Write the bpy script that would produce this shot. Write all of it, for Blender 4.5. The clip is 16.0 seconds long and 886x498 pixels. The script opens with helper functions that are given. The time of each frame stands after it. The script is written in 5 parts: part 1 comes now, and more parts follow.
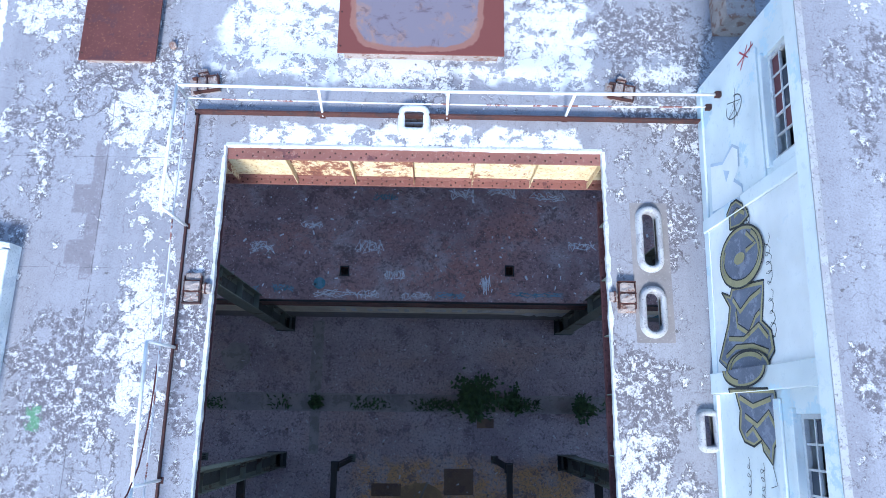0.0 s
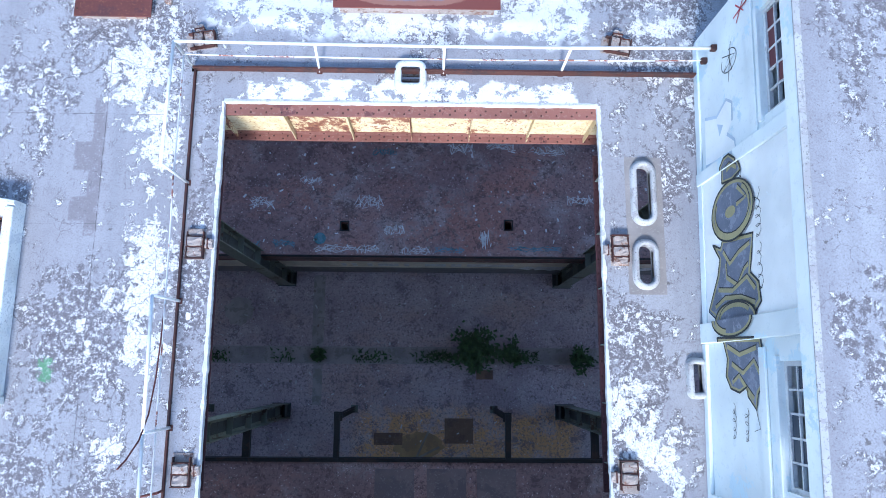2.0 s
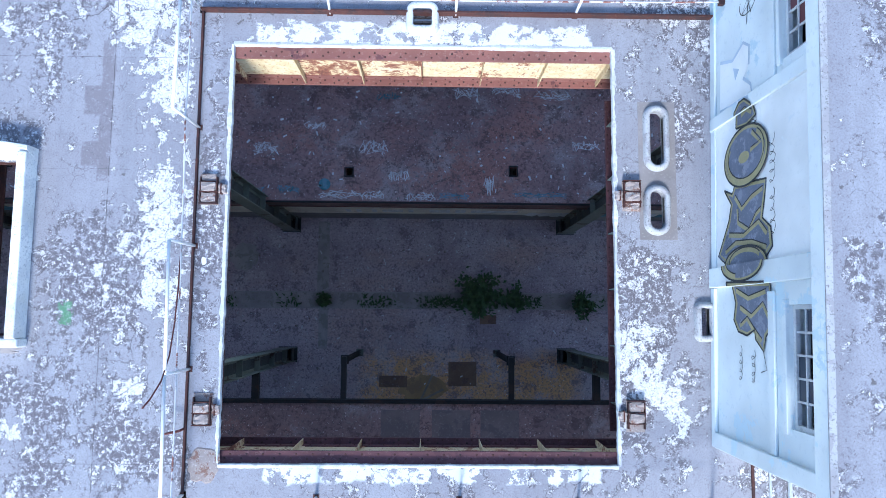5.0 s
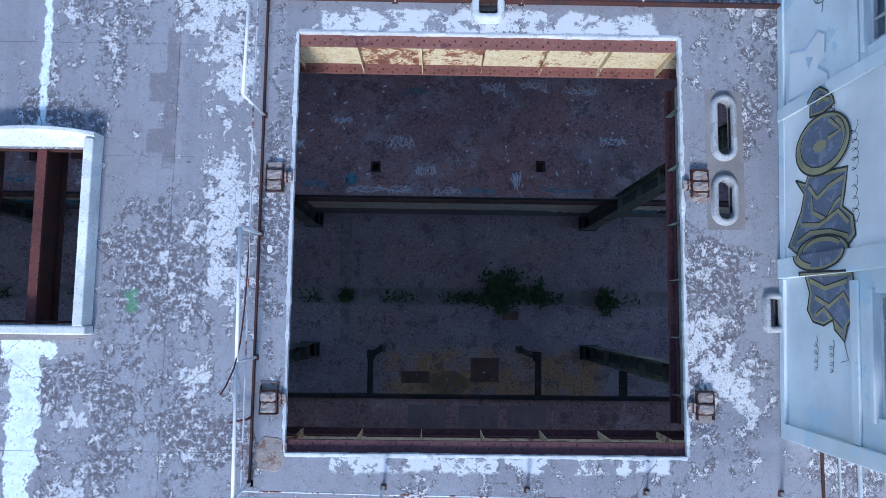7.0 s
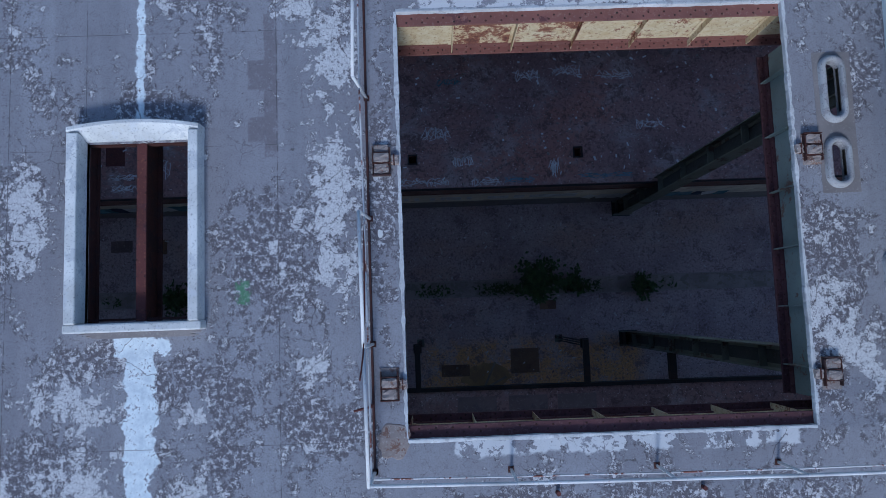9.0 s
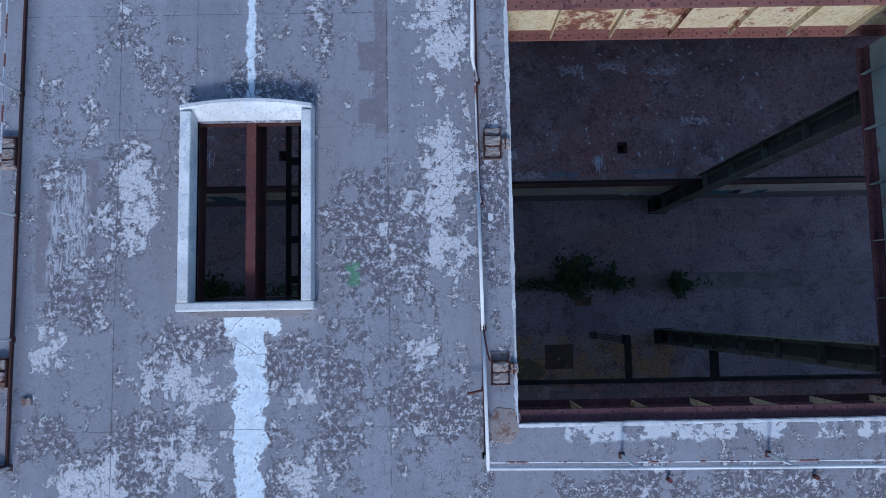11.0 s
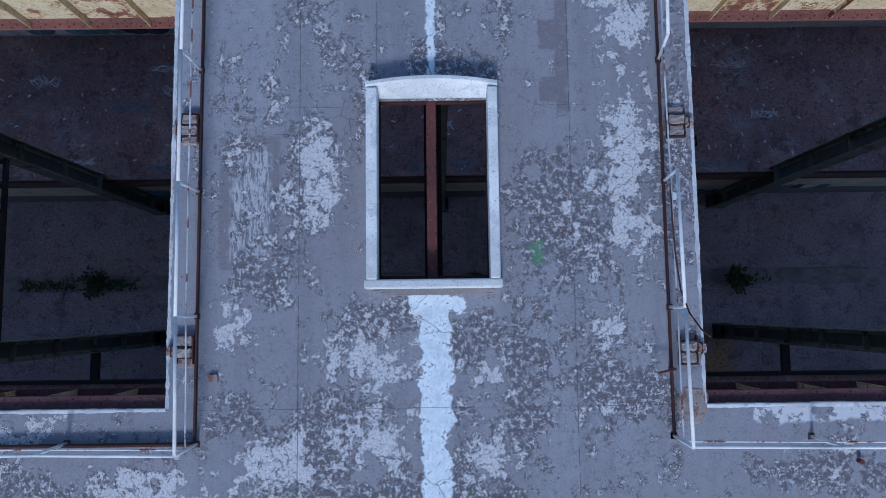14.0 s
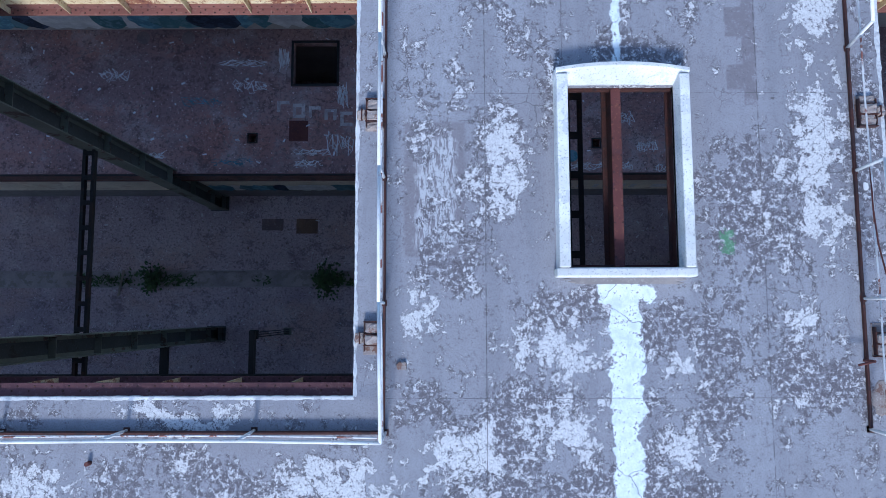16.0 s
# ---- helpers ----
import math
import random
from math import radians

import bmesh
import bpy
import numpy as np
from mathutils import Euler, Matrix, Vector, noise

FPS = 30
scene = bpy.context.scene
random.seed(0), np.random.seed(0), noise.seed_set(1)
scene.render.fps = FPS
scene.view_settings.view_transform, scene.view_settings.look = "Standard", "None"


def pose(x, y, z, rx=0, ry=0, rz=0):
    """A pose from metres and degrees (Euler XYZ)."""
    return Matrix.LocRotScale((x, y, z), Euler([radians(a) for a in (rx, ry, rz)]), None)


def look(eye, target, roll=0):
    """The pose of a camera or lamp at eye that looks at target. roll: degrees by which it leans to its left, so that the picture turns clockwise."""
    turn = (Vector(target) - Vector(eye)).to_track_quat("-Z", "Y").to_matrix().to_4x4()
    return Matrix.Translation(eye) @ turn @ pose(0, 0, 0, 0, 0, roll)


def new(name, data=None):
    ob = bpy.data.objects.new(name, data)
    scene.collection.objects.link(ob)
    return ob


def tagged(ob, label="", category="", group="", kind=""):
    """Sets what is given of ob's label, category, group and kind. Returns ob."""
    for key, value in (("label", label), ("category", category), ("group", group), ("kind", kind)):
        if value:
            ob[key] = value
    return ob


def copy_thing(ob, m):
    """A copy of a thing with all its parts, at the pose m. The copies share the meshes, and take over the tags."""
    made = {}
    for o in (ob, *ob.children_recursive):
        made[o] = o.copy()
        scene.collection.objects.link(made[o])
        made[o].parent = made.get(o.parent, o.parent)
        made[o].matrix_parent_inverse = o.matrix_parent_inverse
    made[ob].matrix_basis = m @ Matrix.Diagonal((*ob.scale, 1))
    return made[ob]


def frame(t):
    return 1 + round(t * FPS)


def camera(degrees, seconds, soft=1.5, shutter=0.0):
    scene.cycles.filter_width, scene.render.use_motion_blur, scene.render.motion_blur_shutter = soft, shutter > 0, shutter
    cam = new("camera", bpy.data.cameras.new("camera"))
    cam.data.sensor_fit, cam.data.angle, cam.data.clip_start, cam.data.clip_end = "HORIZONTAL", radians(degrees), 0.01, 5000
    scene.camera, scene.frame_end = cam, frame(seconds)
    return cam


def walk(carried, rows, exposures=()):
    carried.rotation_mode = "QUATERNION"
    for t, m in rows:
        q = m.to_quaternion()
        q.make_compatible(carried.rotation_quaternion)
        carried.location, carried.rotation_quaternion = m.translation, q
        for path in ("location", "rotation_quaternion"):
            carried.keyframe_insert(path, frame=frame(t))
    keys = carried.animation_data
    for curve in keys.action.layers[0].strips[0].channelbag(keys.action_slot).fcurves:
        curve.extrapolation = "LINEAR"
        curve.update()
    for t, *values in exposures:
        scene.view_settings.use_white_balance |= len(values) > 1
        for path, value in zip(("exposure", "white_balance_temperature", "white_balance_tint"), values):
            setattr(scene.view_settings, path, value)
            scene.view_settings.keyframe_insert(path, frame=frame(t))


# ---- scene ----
cam = camera(66.6, 16.0, soft=0.5)
PATH = [
    (0, (0.273, 0.215, 12.391), (0.306, 0.701, 10.451), 4.7),
    (0.5, (0.285, 0.203, 12.461), (0.318, 0.656, 10.514), 5.0),
    (1, (0.313, 0.188, 12.518), (0.346, 0.608, 10.563), 5.2),
    (1.5, (0.325, 0.166, 12.593), (0.358, 0.554, 10.631), 5.5),
    (2, (0.335, 0.158, 12.634), (0.368, 0.513, 10.666), 5.8),
    (2.5, (0.339, 0.148, 12.677), (0.372, 0.469, 10.703), 6.3),
    (3, (0.341, 0.14, 12.713), (0.373, 0.428, 10.734), 6.8),
    (3.5, (0.339, 0.13, 12.742), (0.372, 0.385, 10.759), 7.5),
    (4, (0.329, 0.127, 12.763), (0.361, 0.348, 10.775), 8.5),
    (6.3, (-0.461, 0.03, 12.674), (-0.423, 0.223, 10.684), 11.7),
    (6.5, (-0.563, -0.004, 12.675), (-0.535, 0.191, 10.684), 8.7),
    (7, (-1.094, -0.067, 12.62), (-1.069, 0.127, 10.63), 8.1),
    (7.5, (-1.64, -0.146, 12.565), (-1.617, 0.048, 10.574), 7.6),
    (8, (-2.156, -0.225, 12.493), (-2.135, -0.032, 10.502), 7.1),
    (8.5, (-2.685, -0.306, 12.4), (-2.662, -0.114, 10.41), 6.4),
    (9, (-3.197, -0.382, 12.336), (-3.171, -0.192, 10.346), 5.8),
    (9.2, (-3.399, -0.396, 12.322), (-3.375, -0.208, 10.331), 5.5),
    (11.5, (-5.652, -0.699, 12.231), (-5.638, -0.51, 10.24), 3.2),
    (12, (-6.161, -0.774, 12.212), (-6.149, -0.582, 10.221), 2.4),
    (12.5, (-6.694, -0.801, 12.225), (-6.684, -0.613, 10.234), 2.3),
    (13, (-7.248, -0.834, 12.219), (-7.24, -0.648, 10.228), 1.7),
    (13.5, (-7.814, -0.893, 12.188), (-7.808, -0.706, 10.197), 0.9),
    (14, (-8.43, -0.943, 12.139), (-8.426, -0.755, 10.148), 0.5),
    (14.5, (-9.045, -0.982, 12.061), (-9.046, -0.794, 10.07), -1.0),
    (15, (-9.761, -1.049, 12.008), (-9.763, -0.859, 10.017), -1.2),
    (15.5, (-10.677, -1.122, 11.986), (-10.68, -0.928, 9.995), -1.0),
    (16, (-11.738, -1.164, 11.968), (-11.744, -0.969, 9.977), -1.9),
]
EXPOSURES = [
    (0, 1.34, 5500, 7), (2, 1.34, 5500, 7), (4, 1.34, 5500, 7), (6.5, 0.8, 5250, 8), (7.5, 0.25, 5200, 8), (8.5, -0.25, 5150, 9), (9, -0.35, 5150, 9),
    (11.5, -0.1, 5150, 10), (12.5, -0.1, 5150, 10), (13.5, -0.25, 5150, 10), (14, -0.28, 5150, 10), (15, -0.08, 5200, 10), (15.5, 0.1, 5250, 9), (16, 0.5, 5300, 9),
]
walk(cam, [(t, look(eye, target, roll)) for t, eye, target, roll in PATH], EXPOSURES)

# ---- light ----
SUN_EL, SUN_AZ = 38.0, 186.0      # height, and compass bearing with north along +y
world = bpy.data.worlds.new("sky")
scene.world = world
world.use_nodes = True
sky = world.node_tree.nodes.new("ShaderNodeTexSky")
sky.sky_type, sky.sun_disc = "NISHITA", False
sky.sun_elevation, sky.sun_rotation = radians(SUN_EL), radians(SUN_AZ)
world.node_tree.links.new(sky.outputs[0], world.node_tree.nodes["Background"].inputs[0])
world.node_tree.nodes["Background"].inputs[1].default_value = 0.15
sun_data = bpy.data.lights.new("sun", "SUN")
sun_data.energy, sun_data.angle, sun_data.color = 2.2, radians(11.0), (1.0, 0.95, 0.88)
sun = new("sun", sun_data)
sun_way = Vector((math.sin(radians(SUN_AZ)) * math.cos(radians(SUN_EL)), math.cos(radians(SUN_AZ)) * math.cos(radians(SUN_EL)), math.sin(radians(SUN_EL))))
sun.matrix_world = look(sun_way * 60, (0, 0, 0))


# ---- material tools ----
def material(name, rough=0.85, metal=0.0):
    m = bpy.data.materials.new(name)
    m.use_nodes = True
    b = m.node_tree.nodes["Principled BSDF"]
    b.inputs["Roughness"].default_value, b.inputs["Metallic"].default_value = rough, metal
    b.inputs["Specular IOR Level"].default_value = 0.3
    return m, m.node_tree, b


def plug(nt, sock, v):
    if isinstance(v, bpy.types.NodeSocket):
        nt.links.new(v, sock)
    elif isinstance(v, (tuple, list)) and len(v) == 3 and sock.type == "RGBA":
        sock.default_value = (*v, 1)
    else:
        sock.default_value = v


def place(nt):
    return nt.nodes.new("ShaderNodeNewGeometry").outputs["Position"]


def local(nt):
    return nt.nodes.new("ShaderNodeTexCoord").outputs["Object"]


def ntex(nt, vec, scale, detail=5.0, rough=0.6, dist=0.0, out="Fac"):
    n = nt.nodes.new("ShaderNodeTexNoise")
    plug(nt, n.inputs["Vector"], vec)
    for k, v in (("Scale", scale), ("Detail", detail), ("Roughness", rough), ("Distortion", dist)):
        n.inputs[k].default_value = v
    return n.outputs[out]


def calc(nt, op, a, b=0.0):
    n = nt.nodes.new("ShaderNodeMath")
    n.operation = op
    plug(nt, n.inputs[0], a), plug(nt, n.inputs[1], b)
    return n.outputs[0]


def step(nt, v, lo, hi, to0=0.0, to1=1.0):
    n = nt.nodes.new("ShaderNodeMapRange")
    plug(nt, n.inputs[0], v)
    for i, x in enumerate((lo, hi, to0, to1)):
        n.inputs[i + 1].default_value = x
    return n.outputs[0]


def blend(nt, fac, a, b, mode="MIX"):
    n = nt.nodes.new("ShaderNodeMix")
    n.data_type, n.blend_type = "RGBA", mode
    plug(nt, n.inputs[0], fac), plug(nt, n.inputs[6], a), plug(nt, n.inputs[7], b)
    return n.outputs[2]


def stretch(nt, vec, sx, sy, sz):
    n = nt.nodes.new("ShaderNodeVectorMath")
    n.operation = "MULTIPLY"
    plug(nt, n.inputs[0], vec)
    n.inputs[1].default_value = (sx, sy, sz)
    return n.outputs[0]


def warp(nt, vec, scale, amount):
    """vec, pushed about by noise."""
    c = ntex(nt, vec, scale, 4, 0.65, 0, "Color")
    a = nt.nodes.new("ShaderNodeVectorMath")
    a.operation = "SUBTRACT"
    plug(nt, a.inputs[0], c)
    a.inputs[1].default_value = (0.5, 0.5, 0.5)
    b = nt.nodes.new("ShaderNodeVectorMath")
    b.operation = "SCALE"
    plug(nt, b.inputs[0], a.outputs[0])
    b.inputs["Scale"].default_value = amount
    d = nt.nodes.new("ShaderNodeVectorMath")
    plug(nt, d.inputs[0], vec), plug(nt, d.inputs[1], b.outputs[0])
    return d.outputs[0]


def patch(nt, vec, x0, x1, y0, y1, soft=0.04):
    """1 within a rectangle of the plan, 0 outside."""
    s = nt.nodes.new("ShaderNodeSeparateXYZ")
    plug(nt, s.inputs[0], vec)
    X, Y = s.outputs[0], s.outputs[1]
    d = calc(nt, "MINIMUM", calc(nt, "SUBTRACT", X, x0), calc(nt, "SUBTRACT", x1, X))
    e = calc(nt, "MINIMUM", calc(nt, "SUBTRACT", Y, y0), calc(nt, "SUBTRACT", y1, Y))
    return step(nt, calc(nt, "MINIMUM", d, e), 0.0, soft)


def bump(nt, b, height, strength=0.3, distance=0.02):
    n = nt.nodes.new("ShaderNodeBump")
    n.inputs["Strength"].default_value, n.inputs["Distance"].default_value = strength, distance
    plug(nt, n.inputs["Height"], height)
    nt.links.new(n.outputs[0], b.inputs["Normal"])


# ---- materials ----
# places where the roof paint has gone: x, y and half sizes
PALE_SPOTS = [
    (-5.0, 2.3, 0.6, 1.5), (-5.1, 4.6, 0.6, 1.2), (-4.9, 0.5, 0.5, 0.6), (-10.7, 1.5, 0.55, 1.0), (-12.1, -1.2, 0.45, 0.8), (-9.8, -1.6, 1.0, 0.7), (-9.6, -3.2, 0.9, 0.7),
    (-11.4, -3.6, 0.9, 0.7), (-7.6, -2.0, 0.4, 0.4), (-7.6, -3.4, 0.5, 0.5), (-5.4, -1.1, 0.35, 0.4), (-5.5, 5.9, 0.6, 0.6), (-0.5, 7.0, 1.6, 0.5), (2.7, 7.5, 1.1, 0.9),
    (4.9, 7.2, 0.7, 0.5), (-7.8, 8.2, 1.0, 0.7), (-3.1, 7.9, 0.9, 1.2), (4.5, -1.3, 0.5, 0.8), (4.0, -0.2, 0.4, 0.5), (6.3, 6.2, 0.6, 0.5), (6.4, 2.5, 0.4, 0.4),
    (-13.8, -4.0, 1.6, 0.5), (-18.8, -4.0, 1.3, 0.4), (-16.4, -2.8, 2.0, 0.2),
]
DARK_SPOTS = [
    (-6.5, 0.9, 0.65, 1.5), (-6.9, -1.5, 0.7, 0.9), (-7.0, -3.2, 0.8, 0.8), (-5.1, -2.2, 0.6, 0.6), (-9.6, -1.0, 0.9, 0.5), (-7.7, -1.4, 0.5, 0.7), (-12.0, -0.6, 0.5, 1.5),
    (-12.4, -2.7, 0.6, 0.7), (-10.1, -3.2, 1.4, 0.9), (4.3, 0.8, 0.7, 0.9), (4.3, -1.4, 0.8, 1.4), (4.9, 4.0, 0.4, 0.9), (-14.6, -4.0, 1.6, 0.6), (-5.7, -2.0, 0.7, 0.4),
    (6.1, 4.6, 0.7, 1.3), (6.3, 0.4, 0.7, 1.6), (-8.4, 3.7, 0.9, 0.35), (-8.8, -4.6, 3.5, 1.0), (-18.0, -4.0, 2.5, 0.5), (0.5, -3.9, 3.5, 0.5), (-4.1, 1.5, 0.25, 3.0), (4.5, 7.9, 1.4, 0.9), (-14.4, -2.9, 1.0, 0.3), (-18.5, -2.8, 1.2, 0.3),
]


def spots(nt, vec, those):
    """Nought in the middle of the nearest of those places, one at its edge."""
    best = None
    for x, y, rx, ry in those:
        n = nt.nodes.new("ShaderNodeVectorMath")
        n.operation = "MULTIPLY_ADD"
        plug(nt, n.inputs[0], vec)
        n.inputs[1].default_value, n.inputs[2].default_value = (1 / rx, 1 / ry, 0), (-x / rx, -y / ry, 0)
        d = nt.nodes.new("ShaderNodeVectorMath")
        d.operation = "LENGTH"
        plug(nt, d.inputs[0], n.outputs[0])
        best = d.outputs["Value"] if best is None else calc(nt, "MINIMUM", best, d.outputs["Value"])
    return best


def mix3(nt, a, b, c, wa, wb, wc):
    return calc(nt, "ADD", calc(nt, "ADD", calc(nt, "MULTIPLY", a, wa), calc(nt, "MULTIPLY", b, wb)), calc(nt, "MULTIPLY", c, wc))


def make_roof_paint():
    m, nt, b = material("weathered_roof_paint", 0.8)
    p = place(nt)
    far = warp(nt, warp(nt, p, 0.7, 1.6), 3.5, 0.5)
    fine = ntex(nt, p, 34, 5, 0.75)
    hf = ntex(nt, p, 24, 7, 0.78, 0.2)
    hf2 = ntex(nt, stretch(nt, p, 1.0, 0.8, 1), 13, 8, 0.72, 0.2)
    mid = ntex(nt, p, 3.6, 12, 0.76, 0.15)
    mid2 = ntex(nt, stretch(nt, p, 1.15, 0.8, 1), 2.1, 12, 0.74, 0.1)
    wide = ntex(nt, stretch(nt, p, 1.0, 0.6, 1), 0.42, 4, 0.6)
    # sound grey paint: broad tints, rolled bands along y, faint stains, map cracks
    bands = ntex(nt, stretch(nt, warp(nt, p, 1.0, 0.1), 1.6, 0.1, 1), 1.0, 3, 0.6)
    col = blend(nt, step(nt, ntex(nt, p, 0.22, 3, 0.55), 0.38, 0.62), (0.332, 0.336, 0.368), (0.277, 0.272, 0.298))
    col = blend(nt, step(nt, bands, 0.47, 0.60, 0, 0.5), col, (0.225, 0.225, 0.25))
    col = blend(nt, step(nt, mid, 0.44, 0.74, 0, 0.5), col, (0.20, 0.185, 0.20))
    col = blend(nt, step(nt, fine, 0.46, 0.64, 0, 0.55), col, (0.18, 0.165, 0.18))
    v2 = nt.nodes.new("ShaderNodeTexVoronoi")
    v2.feature = "DISTANCE_TO_EDGE"
    plug(nt, v2.inputs["Vector"], warp(nt, p, 7, 0.12))
    v2.inputs["Scale"].default_value = 4.0
    net = calc(nt, "MULTIPLY", step(nt, v2.outputs["Distance"], 0.010, 0.03, 1, 0), step(nt, mid2, 0.50, 0.58, 0, 0.65))
    col = blend(nt, net, col, (0.13, 0.115, 0.125))
    # a brushed square and darker overpainted squares
    box_ = patch(nt, warp(nt, p, 3.0, 0.12), -12.5, -11.35, -0.15, 2.35, 0.06)
    col = blend(nt, calc(nt, "MULTIPLY", box_, step(nt, hf, 0.40, 0.50, 0.3, 0.75)), col, (0.19, 0.17, 0.185))
    brush = calc(nt, "MULTIPLY", patch(nt, warp(nt, p, 2.0, 0.4), -12.3, -11.5, 0.0, 2.1, 0.1), step(nt, ntex(nt, stretch(nt, p, 5, 0.9, 1), 3, 8, 0.72), 0.46, 0.50))
    col = blend(nt, brush, col, (0.46, 0.46, 0.48))
    squares = patch(nt, warp(nt, p, 4, 0.08), -6.30, -6.02, 2.6, 5.4, 0.03)
    for q in ((-6.6, -6.05, 3.9, 4.5), (-6.6, -6.1, 2.9, 3.4), (-5.4, -4.75, -2.4, -2.0), (-6.2, -5.6, 5.6, 6.3)):
        squares = calc(nt, "MAXIMUM", squares, patch(nt, warp(nt, p, 4, 0.08), *q, 0.03))
    squares = calc(nt, "MULTIPLY", squares, step(nt, mix3(nt, mid, hf, 0, 0.5, 0.5, 0), 0.43, 0.49, 0.1, 0.75))
    col = blend(nt, squares, col, (0.17, 0.15, 0.165))
    # lost paint: dark screed with a crisp dark rim, in the places listed and here and there
    pz = step(nt, spots(nt, far, PALE_SPOTS), 1.25, 0.35)
    dz = step(nt, spots(nt, far, DARK_SPOTS), 1.25, 0.35)
    zone = calc(nt, "MAXIMUM", calc(nt, "MULTIPLY", pz, 0.8), dz)
    lost = calc(nt, "ADD", mix3(nt, mid2, mid, hf, 0.52, 0.33, 0.15), mix3(nt, zone, wide, 0.0, 0.085, 0.5, 0.0))
    dark = step(nt, lost, 0.790, 0.795)
    rim_line = calc(nt, "MULTIPLY", step(nt, lost, 0.778, 0.790), step(nt, lost, 0.794, 0.804, 1, 0))
    ground_col = blend(nt, step(nt, fine, 0.40, 0.60), (0.105, 0.094, 0.106), (0.17, 0.156, 0.172))
    ground_col = blend(nt, step(nt, hf2, 0.53, 0.60, 0, 0.6), ground_col, (0.26, 0.255, 0.285))
    col = blend(nt, dark, col, ground_col)
    col = blend(nt, calc(nt, "MULTIPLY", rim_line, 0.55), col, (0.10, 0.085, 0.092))
    # pale undercoat left standing as crisp flakes, whole fields of it in the listed places
    left = calc(nt, "ADD", mix3(nt, mid, mid2, hf2, 0.46, 0.36, 0.18), calc(nt, "ADD", calc(nt, "MULTIPLY", pz, 0.085), calc(nt, "MULTIPLY", calc(nt, "SUBTRACT", wide, 0.5), 0.22)))
    pale = step(nt, left, 0.556, 0.560)
    flecks = calc(nt, "MULTIPLY", step(nt, ntex(nt, p, 10, 9, 0.8), 0.535, 0.545), step(nt, lost, 0.765, 0.80))
    col = blend(nt, flecks, col, blend(nt, step(nt, hf, 0.45, 0.58), (0.60, 0.60, 0.62), (0.40, 0.40, 0.42)))
    edge = calc(nt, "MULTIPLY", step(nt, left, 0.540, 0.555), step(nt, left, 0.559, 0.566, 1, 0))
    col = blend(nt, calc(nt, "MULTIPLY", edge, 0.6), col, (0.12, 0.10, 0.11))
    col = blend(nt, pale, col, blend(nt, step(nt, hf, 0.42, 0.60), (0.68, 0.67, 0.67), (0.47, 0.46, 0.47)))
    chips = calc(nt, "MULTIPLY", step(nt, ntex(nt, p, 14, 9, 0.82, 0.2), 0.56, 0.57), step(nt, lost, 0.70, 0.78, 0, 0.85))
    col = blend(nt, chips, col, (0.130, 0.120, 0.138))
    pits = step(nt, ntex(nt, p, 24, 5, 0.7), 0.625, 0.645)
    col = blend(nt, calc(nt, "MULTIPLY", pits, 0.8), col, (0.10, 0.09, 0.095))
    blot = step(nt, ntex(nt, p, 3.4, 7, 0.68), 0.665, 0.675)
    col = blend(nt, blot, col, (0.13, 0.12, 0.125))
    # whitewash runs above and below the skylight
    ragged = warp(nt, warp(nt, p, 1.7, 0.6), 7, 0.22)
    run = calc(nt, "MAXIMUM", patch(nt, ragged, -8.83, -8.27, -9.0, -0.75, 0.03), patch(nt, warp(nt, p, 3.5, 0.25), -8.67, -8.50, 3.2, 9.0, 0.03))
    run = calc(nt, "MAXIMUM", run, patch(nt, ragged, -9.05, -8.0, -0.95, -0.62, 0.03))
    run = calc(nt, "MULTIPLY", run, step(nt, mix3(nt, hf2, mid, hf, 0.35, 0.4, 0.25), 0.445, 0.46))
    col = blend(nt, run, col, blend(nt, step(nt, mid, 0.45, 0.62), (0.80, 0.86, 0.88), (0.62, 0.68, 0.72)))
    # pale fields beside the first shaft
    field = calc(nt, "MULTIPLY", patch(nt, warp(nt, p, 0.9, 1.6), -4.2, 3.6, 6.7, 10.5, 0.2), step(nt, ntex(nt, p, 2.6, 12, 0.78), 0.485, 0.493))
    rim = calc(nt, "MULTIPLY", patch(nt, warp(nt, p, 1.3, 0.7), -3.4, 3.2, 5.25, 5.85, 0.05), step(nt, ntex(nt, p, 2.3, 12, 0.80), 0.475, 0.483))
    rim = calc(nt, "MAXIMUM", rim, calc(nt, "MULTIPLY", patch(nt, warp(nt, p, 1.6, 0.5), -3.0, 3.3, -2.95, -2.6, 0.05), step(nt, ntex(nt, p, 1.7, 7, 0.7), 0.47, 0.49)))
    col = blend(nt, calc(nt, "MAXIMUM", field, rim), col, (0.62, 0.62, 0.63))
    # a green dab
    dab = calc(nt, "MULTIPLY", patch(nt, warp(nt, p, 4, 0.2), -6.86, -6.56, -0.12, 0.36, 0.03), step(nt, ntex(nt, p, 8, 5, 0.7), 0.42, 0.5, 0, 0.8))
    col = blend(nt, dab, col, (0.10, 0.25, 0.13))
    # hairline cracks and straight screed joints
    v = nt.nodes.new("ShaderNodeTexVoronoi")
    v.feature = "DISTANCE_TO_EDGE"
    plug(nt, v.inputs["Vector"], warp(nt, p, 3, 0.3))
    v.inputs["Scale"].default_value = 0.8
    crack = calc(nt, "MULTIPLY", step(nt, v.outputs["Distance"], 0.003, 0.008, 1, 0), step(nt, wide, 0.50, 0.55, 0, 0.7))
